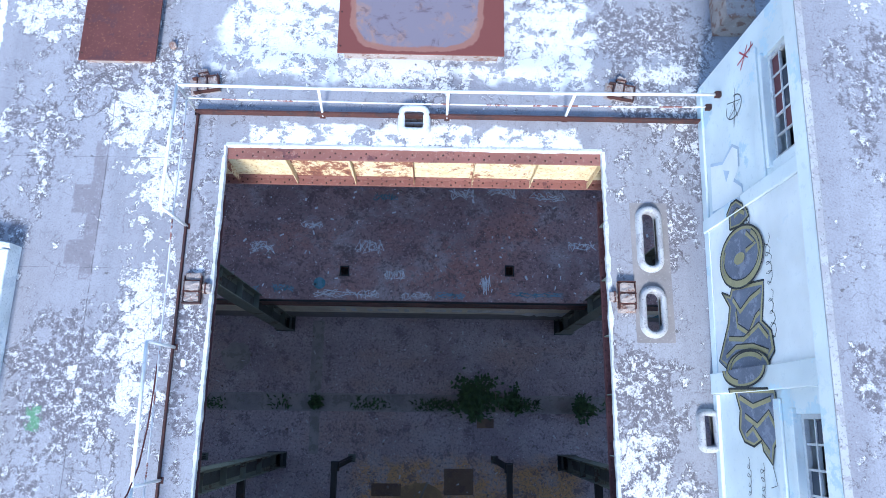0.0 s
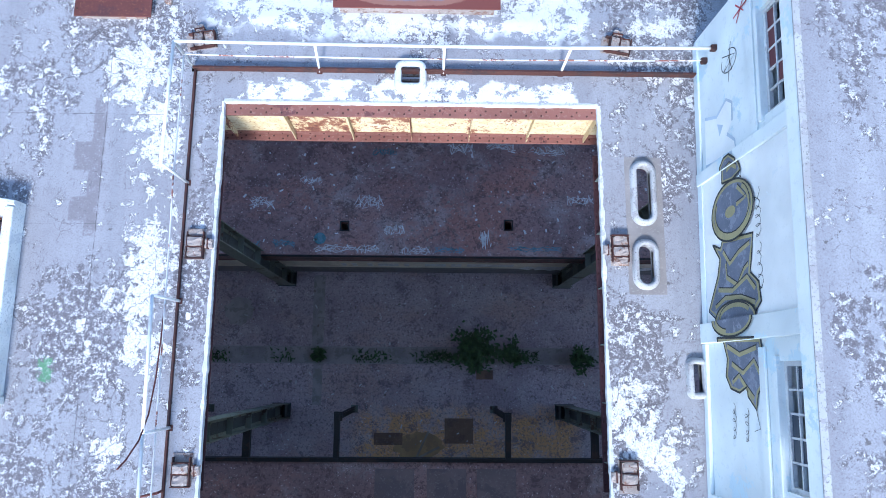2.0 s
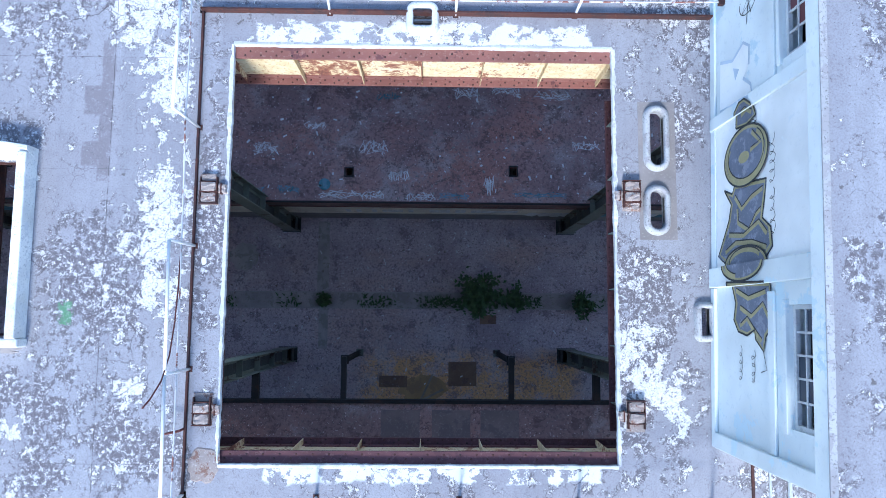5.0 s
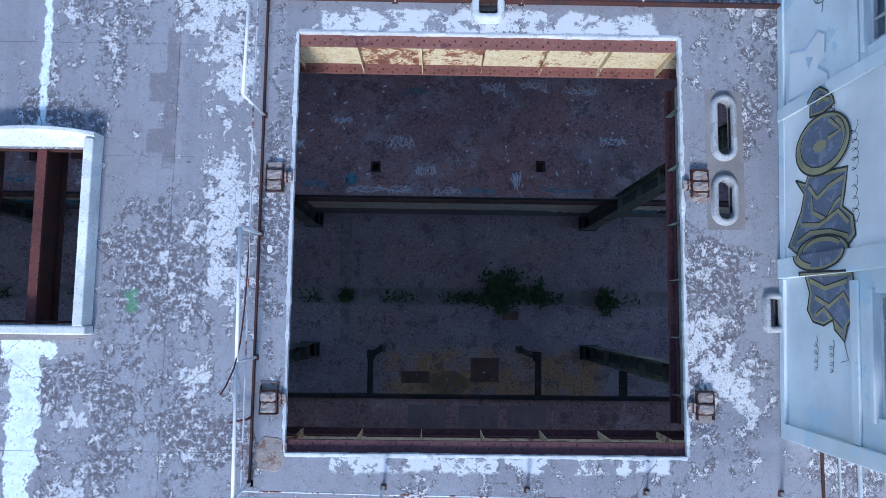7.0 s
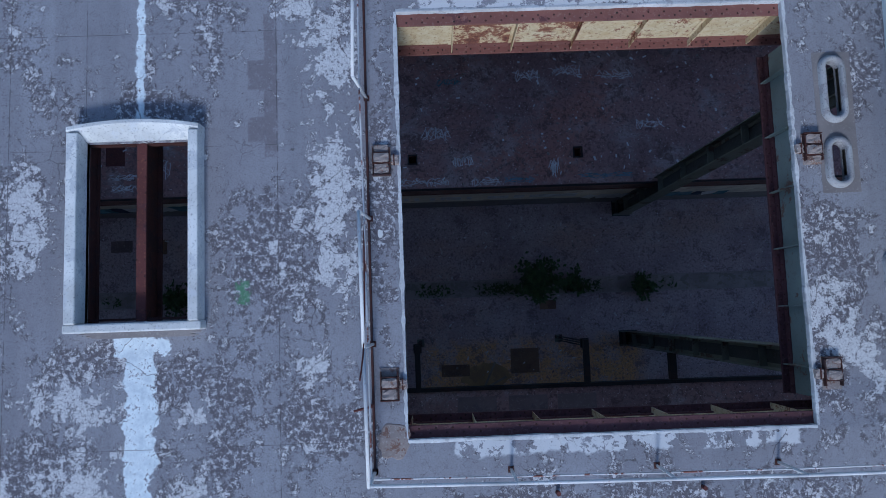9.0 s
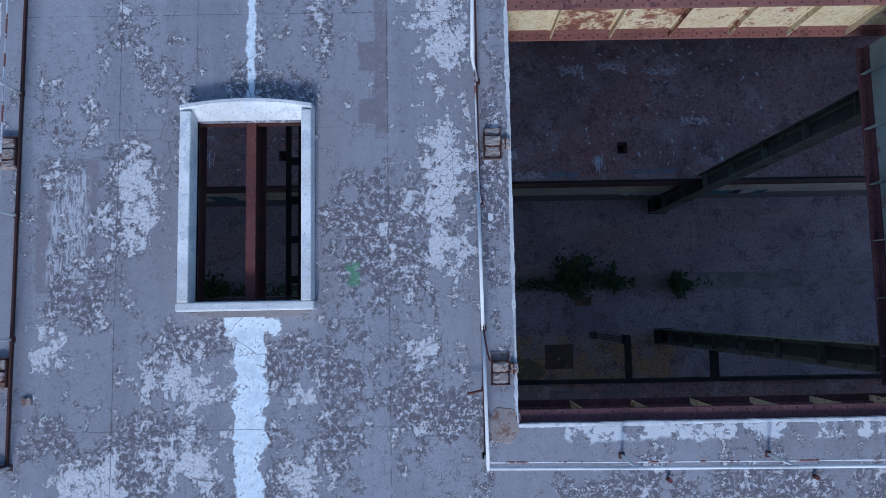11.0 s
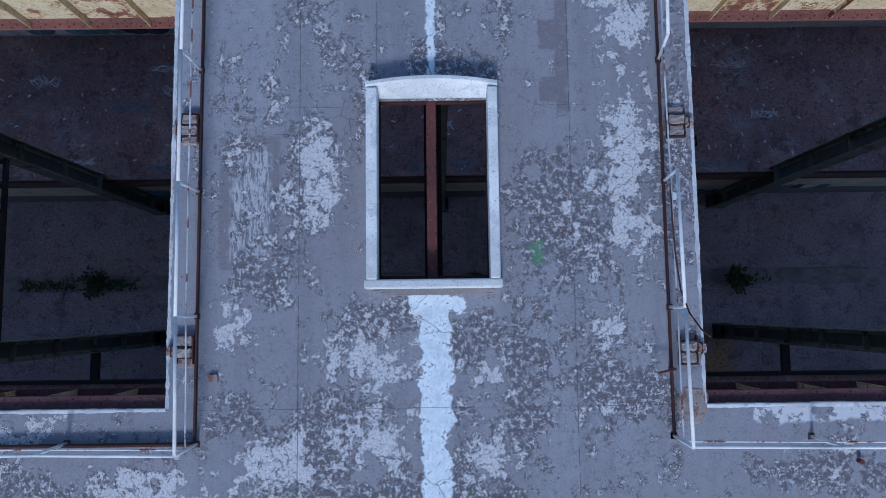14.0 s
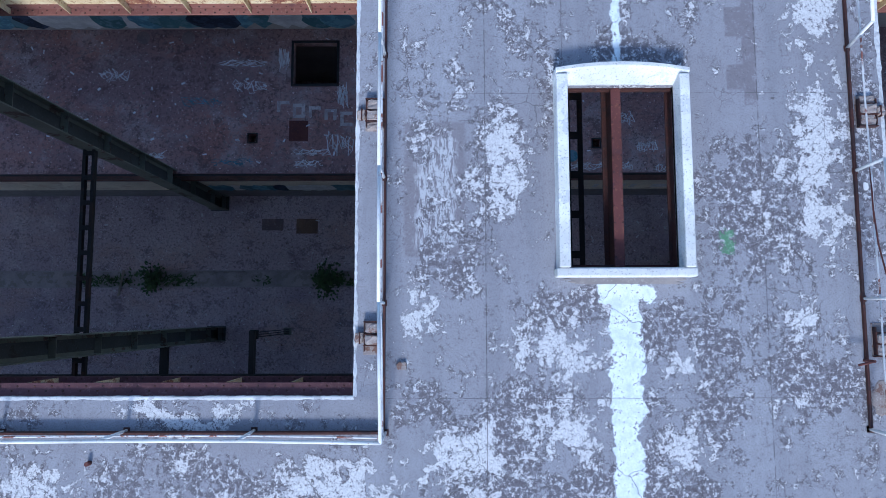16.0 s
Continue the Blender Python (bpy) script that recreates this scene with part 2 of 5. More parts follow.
    for j, (a0, a1, b0, b1) in enumerate(((-11.02, -11.0, -9, 9), (-6.06, -6.04, -9, 9), (-12.8, -4.4, -2.62, -2.605), (-12.8, -4.4, 2.85, 2.862), (-9.6, -9.585, 3.2, 9), (-12.8, -4.4, 5.05, 5.065))):
        crack = calc(nt, "MAXIMUM", crack, calc(nt, "MULTIPLY", patch(nt, warp(nt, p, 2, 0.03), a0, a1, b0, b1, 0.004), step(nt, mid, 0.42, 0.5, 0.0, 0.7)))
    col = blend(nt, crack, col, (0.08, 0.07, 0.075))
    plug(nt, b.inputs["Base Color"], col)
    bump(nt, b, calc(nt, "ADD", pale, calc(nt, "ADD", fine, calc(nt, "ADD", calc(nt, "MULTIPLY", crack, -1.0), calc(nt, "MULTIPLY", dark, -0.7)))), 0.4, 0.012)
    return m


def make_speckled(name, base, spot, other, scale=1.5, cover=0.55, rough=0.8, metal=0.0, fine=0.4, own=False):
    """A worn surface: base colour, ragged spots of a second and a fine grain of a third."""
    m, nt, b = material(name, rough, metal)
    p = local(nt) if own else place(nt)
    w = warp(nt, p, scale * 2, 0.3 / scale)
    col = blend(nt, step(nt, ntex(nt, p, scale * 0.4, 3), 0.35, 0.65), base, tuple(c * 0.72 for c in base))
    col = blend(nt, step(nt, ntex(nt, w, scale, 8, 0.7), cover, cover + 0.03), col, spot)
    col = blend(nt, step(nt, ntex(nt, p, scale * 9, 5, 0.7), 0.56, 0.64, 0, fine), col, other)
    plug(nt, b.inputs["Base Color"], col)
    bump(nt, b, ntex(nt, p, scale * 12, 5, 0.7), 0.3, 0.01)
    return m


def make_panel():
    """Cream paint going to rust, each plate differently."""
    m, nt, b = material("cream_paint_on_rust", 0.75)
    p = place(nt)
    info = nt.nodes.new("ShaderNodeObjectInfo").outputs["Random"]
    n = calc(nt, "ADD", ntex(nt, warp(nt, p, 5, 0.12), 2.6, 12, 0.80), calc(nt, "MULTIPLY", calc(nt, "SUBTRACT", info, 0.5), 0.20))
    col = blend(nt, step(nt, ntex(nt, p, 3, 6, 0.7), 0.4, 0.65), (0.68, 0.58, 0.38), (0.56, 0.42, 0.23))
    col = blend(nt, step(nt, n, 0.575, 0.585), col, (0.26, 0.11, 0.065))
    col = blend(nt, step(nt, n, 0.63, 0.66), col, (0.13, 0.05, 0.04))
    col = blend(nt, step(nt, ntex(nt, p, 14, 6, 0.75), 0.56, 0.60, 0, 0.7), col, (0.30, 0.14, 0.07))
    plug(nt, b.inputs["Base Color"], col)
    bump(nt, b, ntex(nt, p, 18, 6, 0.7), 0.3, 0.01)
    return m


ROOF = make_roof_paint()
WHITE = make_speckled("flaking_white_paint", (0.66, 0.67, 0.68), (0.42, 0.42, 0.44), (0.28, 0.26, 0.25), 3.0, 0.55, fine=0.5)
RIM = make_speckled("pitted_white_rim", (0.42, 0.42, 0.43), (0.30, 0.29, 0.30), (0.12, 0.11, 0.11), 3.0, 0.52, fine=0.8)
TAN = make_speckled("sandy_mortar", (0.27, 0.245, 0.24), (0.22, 0.20, 0.20), (0.36, 0.34, 0.33), 2.5, 0.53)
KERB_WHITE = make_speckled("scuffed_white_mortar", (0.80, 0.80, 0.78), (0.60, 0.61, 0.62), (0.26, 0.26, 0.27), 3.0, 0.54, fine=0.75)
BRIGHT = make_speckled("bright_limewash", (0.84, 0.84, 0.82), (0.72, 0.74, 0.74), (0.6, 0.62, 0.6), 1.2, 0.6, fine=0.2)
WALL = make_speckled("limewashed_wall", (0.78, 0.83, 0.83), (0.54, 0.65, 0.70), (0.45, 0.50, 0.53), 0.9, 0.57, fine=0.25)
RAIL = make_speckled("white_rail_paint", (0.78, 0.78, 0.78), (0.30, 0.12, 0.08), (0.45, 0.30, 0.25), 2.5, 0.66, 0.55)
RAIL_WORN = make_speckled("worn_rail_paint", (0.70, 0.70, 0.71), (0.22, 0.09, 0.07), (0.35, 0.2, 0.16), 2.2, 0.53, 0.6)
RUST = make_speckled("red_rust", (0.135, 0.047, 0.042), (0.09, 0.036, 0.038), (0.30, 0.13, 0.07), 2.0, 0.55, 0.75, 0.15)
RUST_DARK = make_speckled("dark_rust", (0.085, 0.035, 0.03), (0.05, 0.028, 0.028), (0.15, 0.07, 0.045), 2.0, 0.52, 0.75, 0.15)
# Flange rust lightened in colour for the sunlit north girders.
RUST_FLANGE_LIT = make_speckled("sunlit_maroon_rust", (0.25, 0.11, 0.09), (0.13, 0.055, 0.055), (0.34, 0.22, 0.18), 1.6, 0.58, 0.75, 0.1)
PANEL = make_panel()
# Flange rust darkened in colour for the girders out of the sun.
MAROON_SHADED = make_speckled("shaded_maroon_rust", (0.125, 0.055, 0.06), (0.09, 0.04, 0.045), (0.22, 0.14, 0.13), 1.6, 0.55, 0.75, 0.1)
PANEL_GREEN = make_speckled("grey_green_steel_paint", (0.30, 0.35, 0.31), (0.20, 0.13, 0.10), (0.17, 0.14, 0.12), 1.5, 0.58, 0.75)
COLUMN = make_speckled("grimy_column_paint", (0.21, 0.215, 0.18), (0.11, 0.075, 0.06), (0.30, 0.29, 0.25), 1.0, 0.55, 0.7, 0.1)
COLUMN_DARK = make_speckled("darkened_column_paint", (0.075, 0.08, 0.08), (0.05, 0.045, 0.045), (0.15, 0.16, 0.16), 1.2, 0.55, 0.7, 0.1)
EDGE_RUST = make_speckled("sooty_maroon_steel", (0.24, 0.13, 0.12), (0.15, 0.10, 0.10), (0.30, 0.22, 0.19), 1.2, 0.53, 0.7, 0.1)
BLACK_STEEL = make_speckled("sooty_steel", (0.03, 0.027, 0.028), (0.05, 0.03, 0.025), (0.06, 0.05, 0.05), 1.0, 0.55, 0.7, 0.1)
CONCRETE = make_speckled("grimy_concrete", (0.50, 0.45, 0.42), (0.38, 0.33, 0.31), (0.55, 0.52, 0.5), 0.5, 0.54)
BLOCK = make_speckled("pitted_mortar", (0.34, 0.285, 0.26), (0.19, 0.11, 0.085), (0.60, 0.58, 0.56), 5.0, 0.53, fine=0.6)


# ---- mesh tools ----
def box(bm, x0, x1, y0, y1, z0, z1):
    vs = [bm.verts.new((x, y, z)) for z in (z0, z1) for x, y in ((x0, y0), (x1, y0), (x1, y1), (x0, y1))]
    for f in ((3, 2, 1, 0), (4, 5, 6, 7), (0, 1, 5, 4), (1, 2, 6, 5), (2, 3, 7, 6), (3, 0, 4, 7)):
        bm.faces.new([vs[i] for i in f])
    return vs


def boxed(x0, x1, y0, y1, z0, z1, soft=0.0):
    bm = bmesh.new()
    box(bm, x0, x1, y0, y1, z0, z1)
    if soft:
        bmesh.ops.bevel(bm, geom=list(bm.edges), offset=soft, segments=2, affect="EDGES", profile=0.5)
    return bm


def tube(bm, a, b, r, n=10):
    a, b = Vector(a), Vector(b)
    q = (b - a).to_track_quat("Z", "Y")
    rings = [[bm.verts.new(c + q @ Vector((r * math.cos(k * math.tau / n), r * math.sin(k * math.tau / n), 0))) for k in range(n)] for c in (a, b)]
    for k in range(n):
        bm.faces.new((rings[0][k], rings[0][(k + 1) % n], rings[1][(k + 1) % n], rings[1][k])).smooth = True
    bm.faces.new(rings[0][::-1]), bm.faces.new(rings[1])


def tubed(points, r, n=10):
    """One bent pipe through the points."""
    pts = [Vector(p) for p in points]
    bm = bmesh.new()
    rings = []
    for i, c in enumerate(pts):
        d = (pts[min(i + 1, len(pts) - 1)] - pts[max(i - 1, 0)]).normalized()
        q = d.to_track_quat("Z", "Y")
        rings.append([bm.verts.new(c + q @ Vector((r * math.cos(k * math.tau / n), r * math.sin(k * math.tau / n), 0))) for k in range(n)])
    for a, b in zip(rings, rings[1:]):
        for k in range(n):
            bm.faces.new((a[k], a[(k + 1) % n], b[(k + 1) % n], b[k])).smooth = True
    bm.faces.new(rings[0][::-1]), bm.faces.new(rings[-1])
    return bm


def sheet(bm, rows):
    """A surface through rows of points."""
    vs = [[bm.verts.new(p) for p in row] for row in rows]
    for a, b in zip(vs, vs[1:]):
        for i in range(len(a) - 1):
            bm.faces.new((a[i], a[i + 1], b[i + 1], b[i]))


def mesh_of(name, bm, mat):
    bm.normal_update()
    me = bpy.data.meshes.new(name)
    bm.to_mesh(me)
    bm.free()
    me.materials.append(mat)
    return me


def part(name, bm, mat, parent, label=""):
    ob = new(name, mesh_of(name, bm, mat) if isinstance(bm, bmesh.types.BMesh) else bm)
    ob.parent = parent
    return tagged(ob, label)


def thing(name, label, category, at=(0, 0, 0), turn=0.0, group=""):
    ob = new(name)
    ob.matrix_basis = pose(*at, 0, 0, turn)
    ob.empty_display_size = 0.1
    return tagged(ob, label, category, group)


def solo(name, bm, mat, label, category, group=""):
    return tagged(new(name, mesh_of(name, bm, mat)), label, category, group)


def setting(name, bm, mat, label="", category=""):
    return tagged(new(name, mesh_of(name, bm, mat)), label, category or name.split("_")[0], kind="structure")


def slab(x0, x1, y0, y1, z0, z1, holes=(), cell=0.0):
    """A slab with rectangular holes through it."""
    xs = sorted({x0, x1, *[v for h in holes for v in h[:2]]})
    ys = sorted({y0, y1, *[v for h in holes for v in h[2:]]})
    bm = bmesh.new()

    def solid(i, j):
        if not (0 <= i < len(xs) - 1 and 0 <= j < len(ys) - 1):
            return False
        cx, cy = (xs[i] + xs[i + 1]) / 2, (ys[j] + ys[j + 1]) / 2
        return not any(h[0] < cx < h[1] and h[2] < cy < h[3] for h in holes)

    memo = {}

    def v(i, j, z):
        if (i, j, z) not in memo:
            memo[i, j, z] = bm.verts.new((xs[i], ys[j], z))
        return memo[i, j, z]

    for i in range(len(xs) - 1):
        for j in range(len(ys) - 1):
            if not solid(i, j):
                continue
            bm.faces.new((v(i, j, z1), v(i + 1, j, z1), v(i + 1, j + 1, z1), v(i, j + 1, z1)))
            bm.faces.new((v(i, j + 1, z0), v(i + 1, j + 1, z0), v(i + 1, j, z0), v(i, j, z0)))
            for di, dj, a, c in ((-1, 0, (i, j + 1), (i, j)), (1, 0, (i + 1, j), (i + 1, j + 1)), (0, -1, (i, j), (i + 1, j)), (0, 1, (i + 1, j + 1), (i, j + 1))):
                if not solid(i + di, j + dj):
                    bm.faces.new((v(*a, z0), v(*c, z0), v(*c, z1), v(*a, z1)))
    return bm


# ---- the shell of the building ----
OPEN_1 = (-3.78, 3.60, -2.62, 5.35)          # the two big roof shafts: x0, x1, y0, y1
OPEN_2 = (-20.70, -13.34, -2.58, 5.35)
OPEN_3 = (-37.65, -30.29, -2.58, 5.35)       # unseen shaft in step with the row, added to light the hall
HATCH = (-9.56, -7.58, -0.33, 2.98)
VENT = (-0.30, 0.06, 5.72, 6.08)
OVALS = ((4.29, 4.57, 3.04, 4.12), (4.27, 4.56, 1.80, 2.55))
SLOT = (5.18, 5.36, -0.21, 0.31)
DECK_Z, FLOOR_Z = -21.2, -28.85
X0, X1, Y0, Y1 = -52.0, 28.0, -9.0, 13.4

setting("ground", boxed(-1500, 1500, -1500, 1500, -30.2, -29.2), CONCRETE, "bare ground round the building", "ground")
setting("roof_west", slab(X0, 6.10, Y0, Y1 + 0.4, -0.09, 0.0, (OPEN_1, OPEN_2, OPEN_3, HATCH, VENT, *OVALS, SLOT)), ROOF, "flat concrete roof with flaking grey paint", "roof")
# The hole here is another unseen shaft, added for daylight in the hall.
setting("roof_east", slab(6.10, X1, -2.3, Y1 + 0.4, -0.09, 0.0, ((14.3, 21.7, -2.0, 5.35),)), ROOF, "flat concrete roof with flaking grey paint", "roof")
setting("roof_low", slab(6.10, X1, Y0, -2.3, -0.095, -0.055), ROOF, "lower grey concrete roof", "roof")


def pierced(along, a0, a1, c0, c1, z0, z1, bays, sill, head):
    """A long wall with tall unglazed bays, unseen and added to brighten the hall."""
    bm = bmesh.new()
    put = (lambda u0, u1, q0, q1: box(bm, u0, u1, c0, c1, q0, q1)) if along == "x" else (lambda u0, u1, q0, q1: box(bm, c0, c1, u0, u1, q0, q1))
    put(a0, a1, z0, sill), put(a0, a1, head, z1)
    n = int((a1 - a0) / bays)
    for i in range(n + 1):
        c = a0 + (a1 - a0) * i / n
        put(max(a0, c - 0.6), min(a1, c + 0.6), sill, head)
    return bm


setting("wall_north", pierced("x", X0, X1, Y1, Y1 + 0.4, FLOOR_Z, -0.1, 8.5, -18.5, -2.5), CONCRETE, "grimy plastered inner wall with tall unseen bays added to let in daylight", "wall")
setting("wall_south", boxed(X0, X1, Y0 - 0.4, Y0, FLOOR_Z, -0.1), CONCRETE, "grimy plastered inner wall", "wall")
setting("wall_west", pierced("y", Y0 - 0.4, Y1 + 0.4, X0 - 0.4, X0, FLOOR_Z, -0.1, 7.5, -27.5, -2.5), CONCRETE, "grimy plastered inner wall with tall unseen bays added to let in daylight", "wall")
setting("wall_east", pierced("y", Y0 - 0.4, Y1 + 0.4, X1, X1 + 0.4, FLOOR_Z, -0.1, 7.5, -27.5, -2.5), CONCRETE, "grimy plastered inner wall with tall unseen bays added to let in daylight", "wall")


# ---- interior floors: red-brown deck, sunken aisle, southern deck ----
def make_floor(name, base, dark, pale, accent, warm=None, joints=0.35):
    """Dusty old floor: broad soft stains, faint slab joints, fine grit and pale specks."""
    m, nt, b = material(name, 0.75)
    p = place(nt)
    w = warp(nt, p, 0.5, 1.0)
    grit = ntex(nt, p, 7.0, 8, 0.78)
    col = blend(nt, step(nt, ntex(nt, w, 0.16, 8, 0.66), 0.44, 0.56), base, dark)
    col = blend(nt, step(nt, ntex(nt, stretch(nt, w, 0.5, 1.1, 1), 0.28, 7, 0.66), 0.50, 0.62, 0, 0.75), col, accent)
    if warm:
        ochre = calc(nt, "MULTIPLY", patch(nt, warp(nt, p, 0.35, 2.5), -4.2, 9.5, -9.0, -1.9, 0.8), step(nt, ntex(nt, w, 0.6, 9, 0.72), 0.34, 0.48))
        col = blend(nt, ochre, col, warm)
    slabs = nt.nodes.new("ShaderNodeTexBrick")
    plug(nt, slabs.inputs["Vector"], warp(nt, p, 1.0, 0.05))
    for k, v in (("Scale", 1.0), ("Mortar Size", 0.010), ("Brick Width", 4.2), ("Row Height", 2.3)):
        slabs.inputs[k].default_value = v
    slabs.inputs["Color1"].default_value, slabs.inputs["Color2"].default_value, slabs.inputs["Mortar"].default_value = (1, 1, 1, 1), (0.86, 0.86, 0.87, 1), (0.6, 0.6, 0.6, 1)
    col = blend(nt, joints, col, slabs.outputs["Color"], "MULTIPLY")
    # scuffed lighter dust in patches, dark damp in others, grit all over
    col = blend(nt, step(nt, calc(nt, "ADD", calc(nt, "MULTIPLY", ntex(nt, w, 0.55, 8, 0.7), 0.6), calc(nt, "MULTIPLY", grit, 0.4)), 0.505, 0.57, 0, 0.75), col, pale)
    col = blend(nt, step(nt, calc(nt, "ADD", calc(nt, "MULTIPLY", ntex(nt, w, 0.9, 9, 0.72), 0.65), calc(nt, "MULTIPLY", grit, 0.35)), 0.52, 0.575, 0, 0.75), col, tuple(c * 0.5 for c in dark))
    col = blend(nt, step(nt, grit, 0.49, 0.60, 0, 0.75), col, tuple(c * 0.45 for c in dark))
    col = blend(nt, step(nt, ntex(nt, p, 9.0, 4, 0.7), 0.635, 0.65, 0, 0.9), col, tuple(min(0.8, c * 1.7) for c in pale))
    plug(nt, b.inputs["Base Color"], col)
    bump(nt, b, grit, 0.3, 0.02)
    return m


DECK = make_floor("red_brown_deck", (0.41, 0.245, 0.225), (0.30, 0.185, 0.18), (0.48, 0.38, 0.36), (0.43, 0.20, 0.16), joints=0.2)
AISLE = make_floor("dusty_aisle_concrete", (0.60, 0.48, 0.49), (0.46, 0.36, 0.385), (0.66, 0.56, 0.55), (0.57, 0.40, 0.35), (0.80, 0.47, 0.22))
DECK_HOLES = ((-19.4, -17.2, 10.5, 12.65), (-4.32, -3.96, 7.2, 7.6), (4.07, 4.43, 7.3, 7.75), (-21.6, -21.2, 7.5, 7.9), (-13.0, -12.6, 7.2, 7.6))
setting("deck_north", slab(X0, X1, 5.92, Y1, DECK_Z - 0.45, DECK_Z, DECK_HOLES), DECK, "red-brown dusty machine deck", "floor")
setting("deck_south", slab(X0, X1, Y0, -4.2, DECK_Z - 0.45, DECK_Z), DECK, "dusty dark deck", "floor")
setting("wall_aisle", boxed(X0, X1, 6.15, 6.4, FLOOR_Z, DECK_Z - 0.45), CONCRETE, "grimy wall under the deck", "wall")
setting("floor_north", boxed(X0, X1, 1.50, 6.15, FLOOR_Z - 0.3, FLOOR_Z), AISLE, "stained concrete floor", "floor")
setting("floor_south", boxed(X0, X1, Y0, 0.60, FLOOR_Z - 0.3, FLOOR_Z), AISLE, "stained concrete floor", "floor")
setting("floor_back", boxed(X0, X1, 6.4, Y1, FLOOR_Z - 0.3, FLOOR_Z), AISLE, "stained concrete floor", "floor")
SOIL = make_speckled("dark_soil", (0.50, 0.43, 0.41), (0.33, 0.30, 0.26), (0.16, 0.14, 0.12), 2.0, 0.52)
setting("floor_gutter", boxed(X0, X1, 0.60, 1.50, FLOOR_Z - 0.3, FLOOR_Z - 0.12), SOIL, "gutter filled with dark soil", "floor")


# ---- steel frame ----
def rivets(bm, points, r=0.022, up=(0, 0, 1)):
    q = Vector(up).to_track_quat("Z", "Y")
    for p in points:
        base = [bm.verts.new(Vector(p) + q @ Vector((r * math.cos(k * math.tau / 6), r * math.sin(k * math.tau / 6), 0))) for k in range(6)]
        top = bm.verts.new(Vector(p) + q @ Vector((0, 0, r * 0.8)))
        for k in range(6):
            bm.faces.new((base[k], base[(k + 1) % 6], top))


def girder(at, turn, length, panels, label, stiff_at=None, out=0.2, back=0.2, low=None, flange=None):
    """A riveted plate girder along its own x, its open face towards its own -y: top z -0.1, bottom z -1.7."""
    g = thing("plate_girder", label, "girder", at, turn, "girders round the shafts")
    L = length / 2
    flange = flange or MAROON_SHADED
    low = out - 0.03 if low is None else low
    part("top_flange", boxed(-L, L, -out, back, -0.15, -0.10, 0.006), flange, g, "maroon rusted flange with rivets")
    part("bottom_flange", boxed(-L, L, -low, back, -1.70, -1.65, 0.006), flange, g, "maroon rusted flange with rivets")
    part("flange_angle", boxed(-L, L, -0.035, -0.008, -0.27, -0.152), flange, g)
    part("flange_angle", boxed(-L, L, -0.035, -0.008, -1.648, -1.50), flange, g)
    stiff = stiff_at or [-L + length * (i + 0.5) / 6 for i in range(6)]
    edges = [-L, *stiff, L]
    for a, b in zip(edges, edges[1:]):
        part("web_panel", boxed(a + 0.012, b - 0.012, -0.008, 0.012, -1.648, -0.152), panels, g)
    for s in stiff:
        bm = boxed(s - 0.009, s + 0.009, -low + 0.02, -0.009, -1.648, -0.153)
        box(bm, s - 0.075, s - 0.010, -0.024, -0.009, -1.49, -0.28)
        part("stiffener", bm, panels, g)
    bm = bmesh.new()
    n = int(length / 0.30)
    for i in range(n):
        x = -L + (i + 0.5) * length / n
        rivets(bm, [(x, -out + 0.06, -0.099), (x + 0.1, -out + 0.14, -0.099), (x, -low + 0.04, -1.649), (x + 0.1, -low + 0.10, -1.649)])
        rivets(bm, [(x, -0.036, -0.21), (x, -0.036, -1.57)], up=(0, -1, 0))
    tagged(part("rivets", bm, RUST_DARK, g), kind="stuff")
    return g


for k, (ox0, ox1, oy0, oy1) in enumerate((OPEN_1, OPEN_2)):
    cx = (ox0 + ox1) / 2
    girder((cx, oy1 - 0.04, 0), 0, 16.4, PANEL, "riveted plate girder with cream paint peeling to rust", [s * 1.27 - 0.05 for s in range(-6, 7)], flange=RUST_FLANGE_LIT)
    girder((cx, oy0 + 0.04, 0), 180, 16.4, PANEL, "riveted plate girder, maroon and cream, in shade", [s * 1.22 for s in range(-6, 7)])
    wy = oy1 - oy0 - 0.85
    if k == 0:
        girder((ox1 + 0.45, (oy0 + oy1) / 2 - 0.06, 0), -90, wy, PANEL_GREEN, "riveted plate girder with grey-green painted panels")
    else:
        girder((ox1 + 0.62, (oy0 + oy1) / 2 - 0.06, 0), -90, wy, PANEL_GREEN, "riveted plate girder with grey-green painted panels")
    girder((ox0 - 0.62, (oy0 + oy1) / 2 - 0.06, 0), 90, wy, PANEL_GREEN, "riveted plate girder with grey-green painted panels")


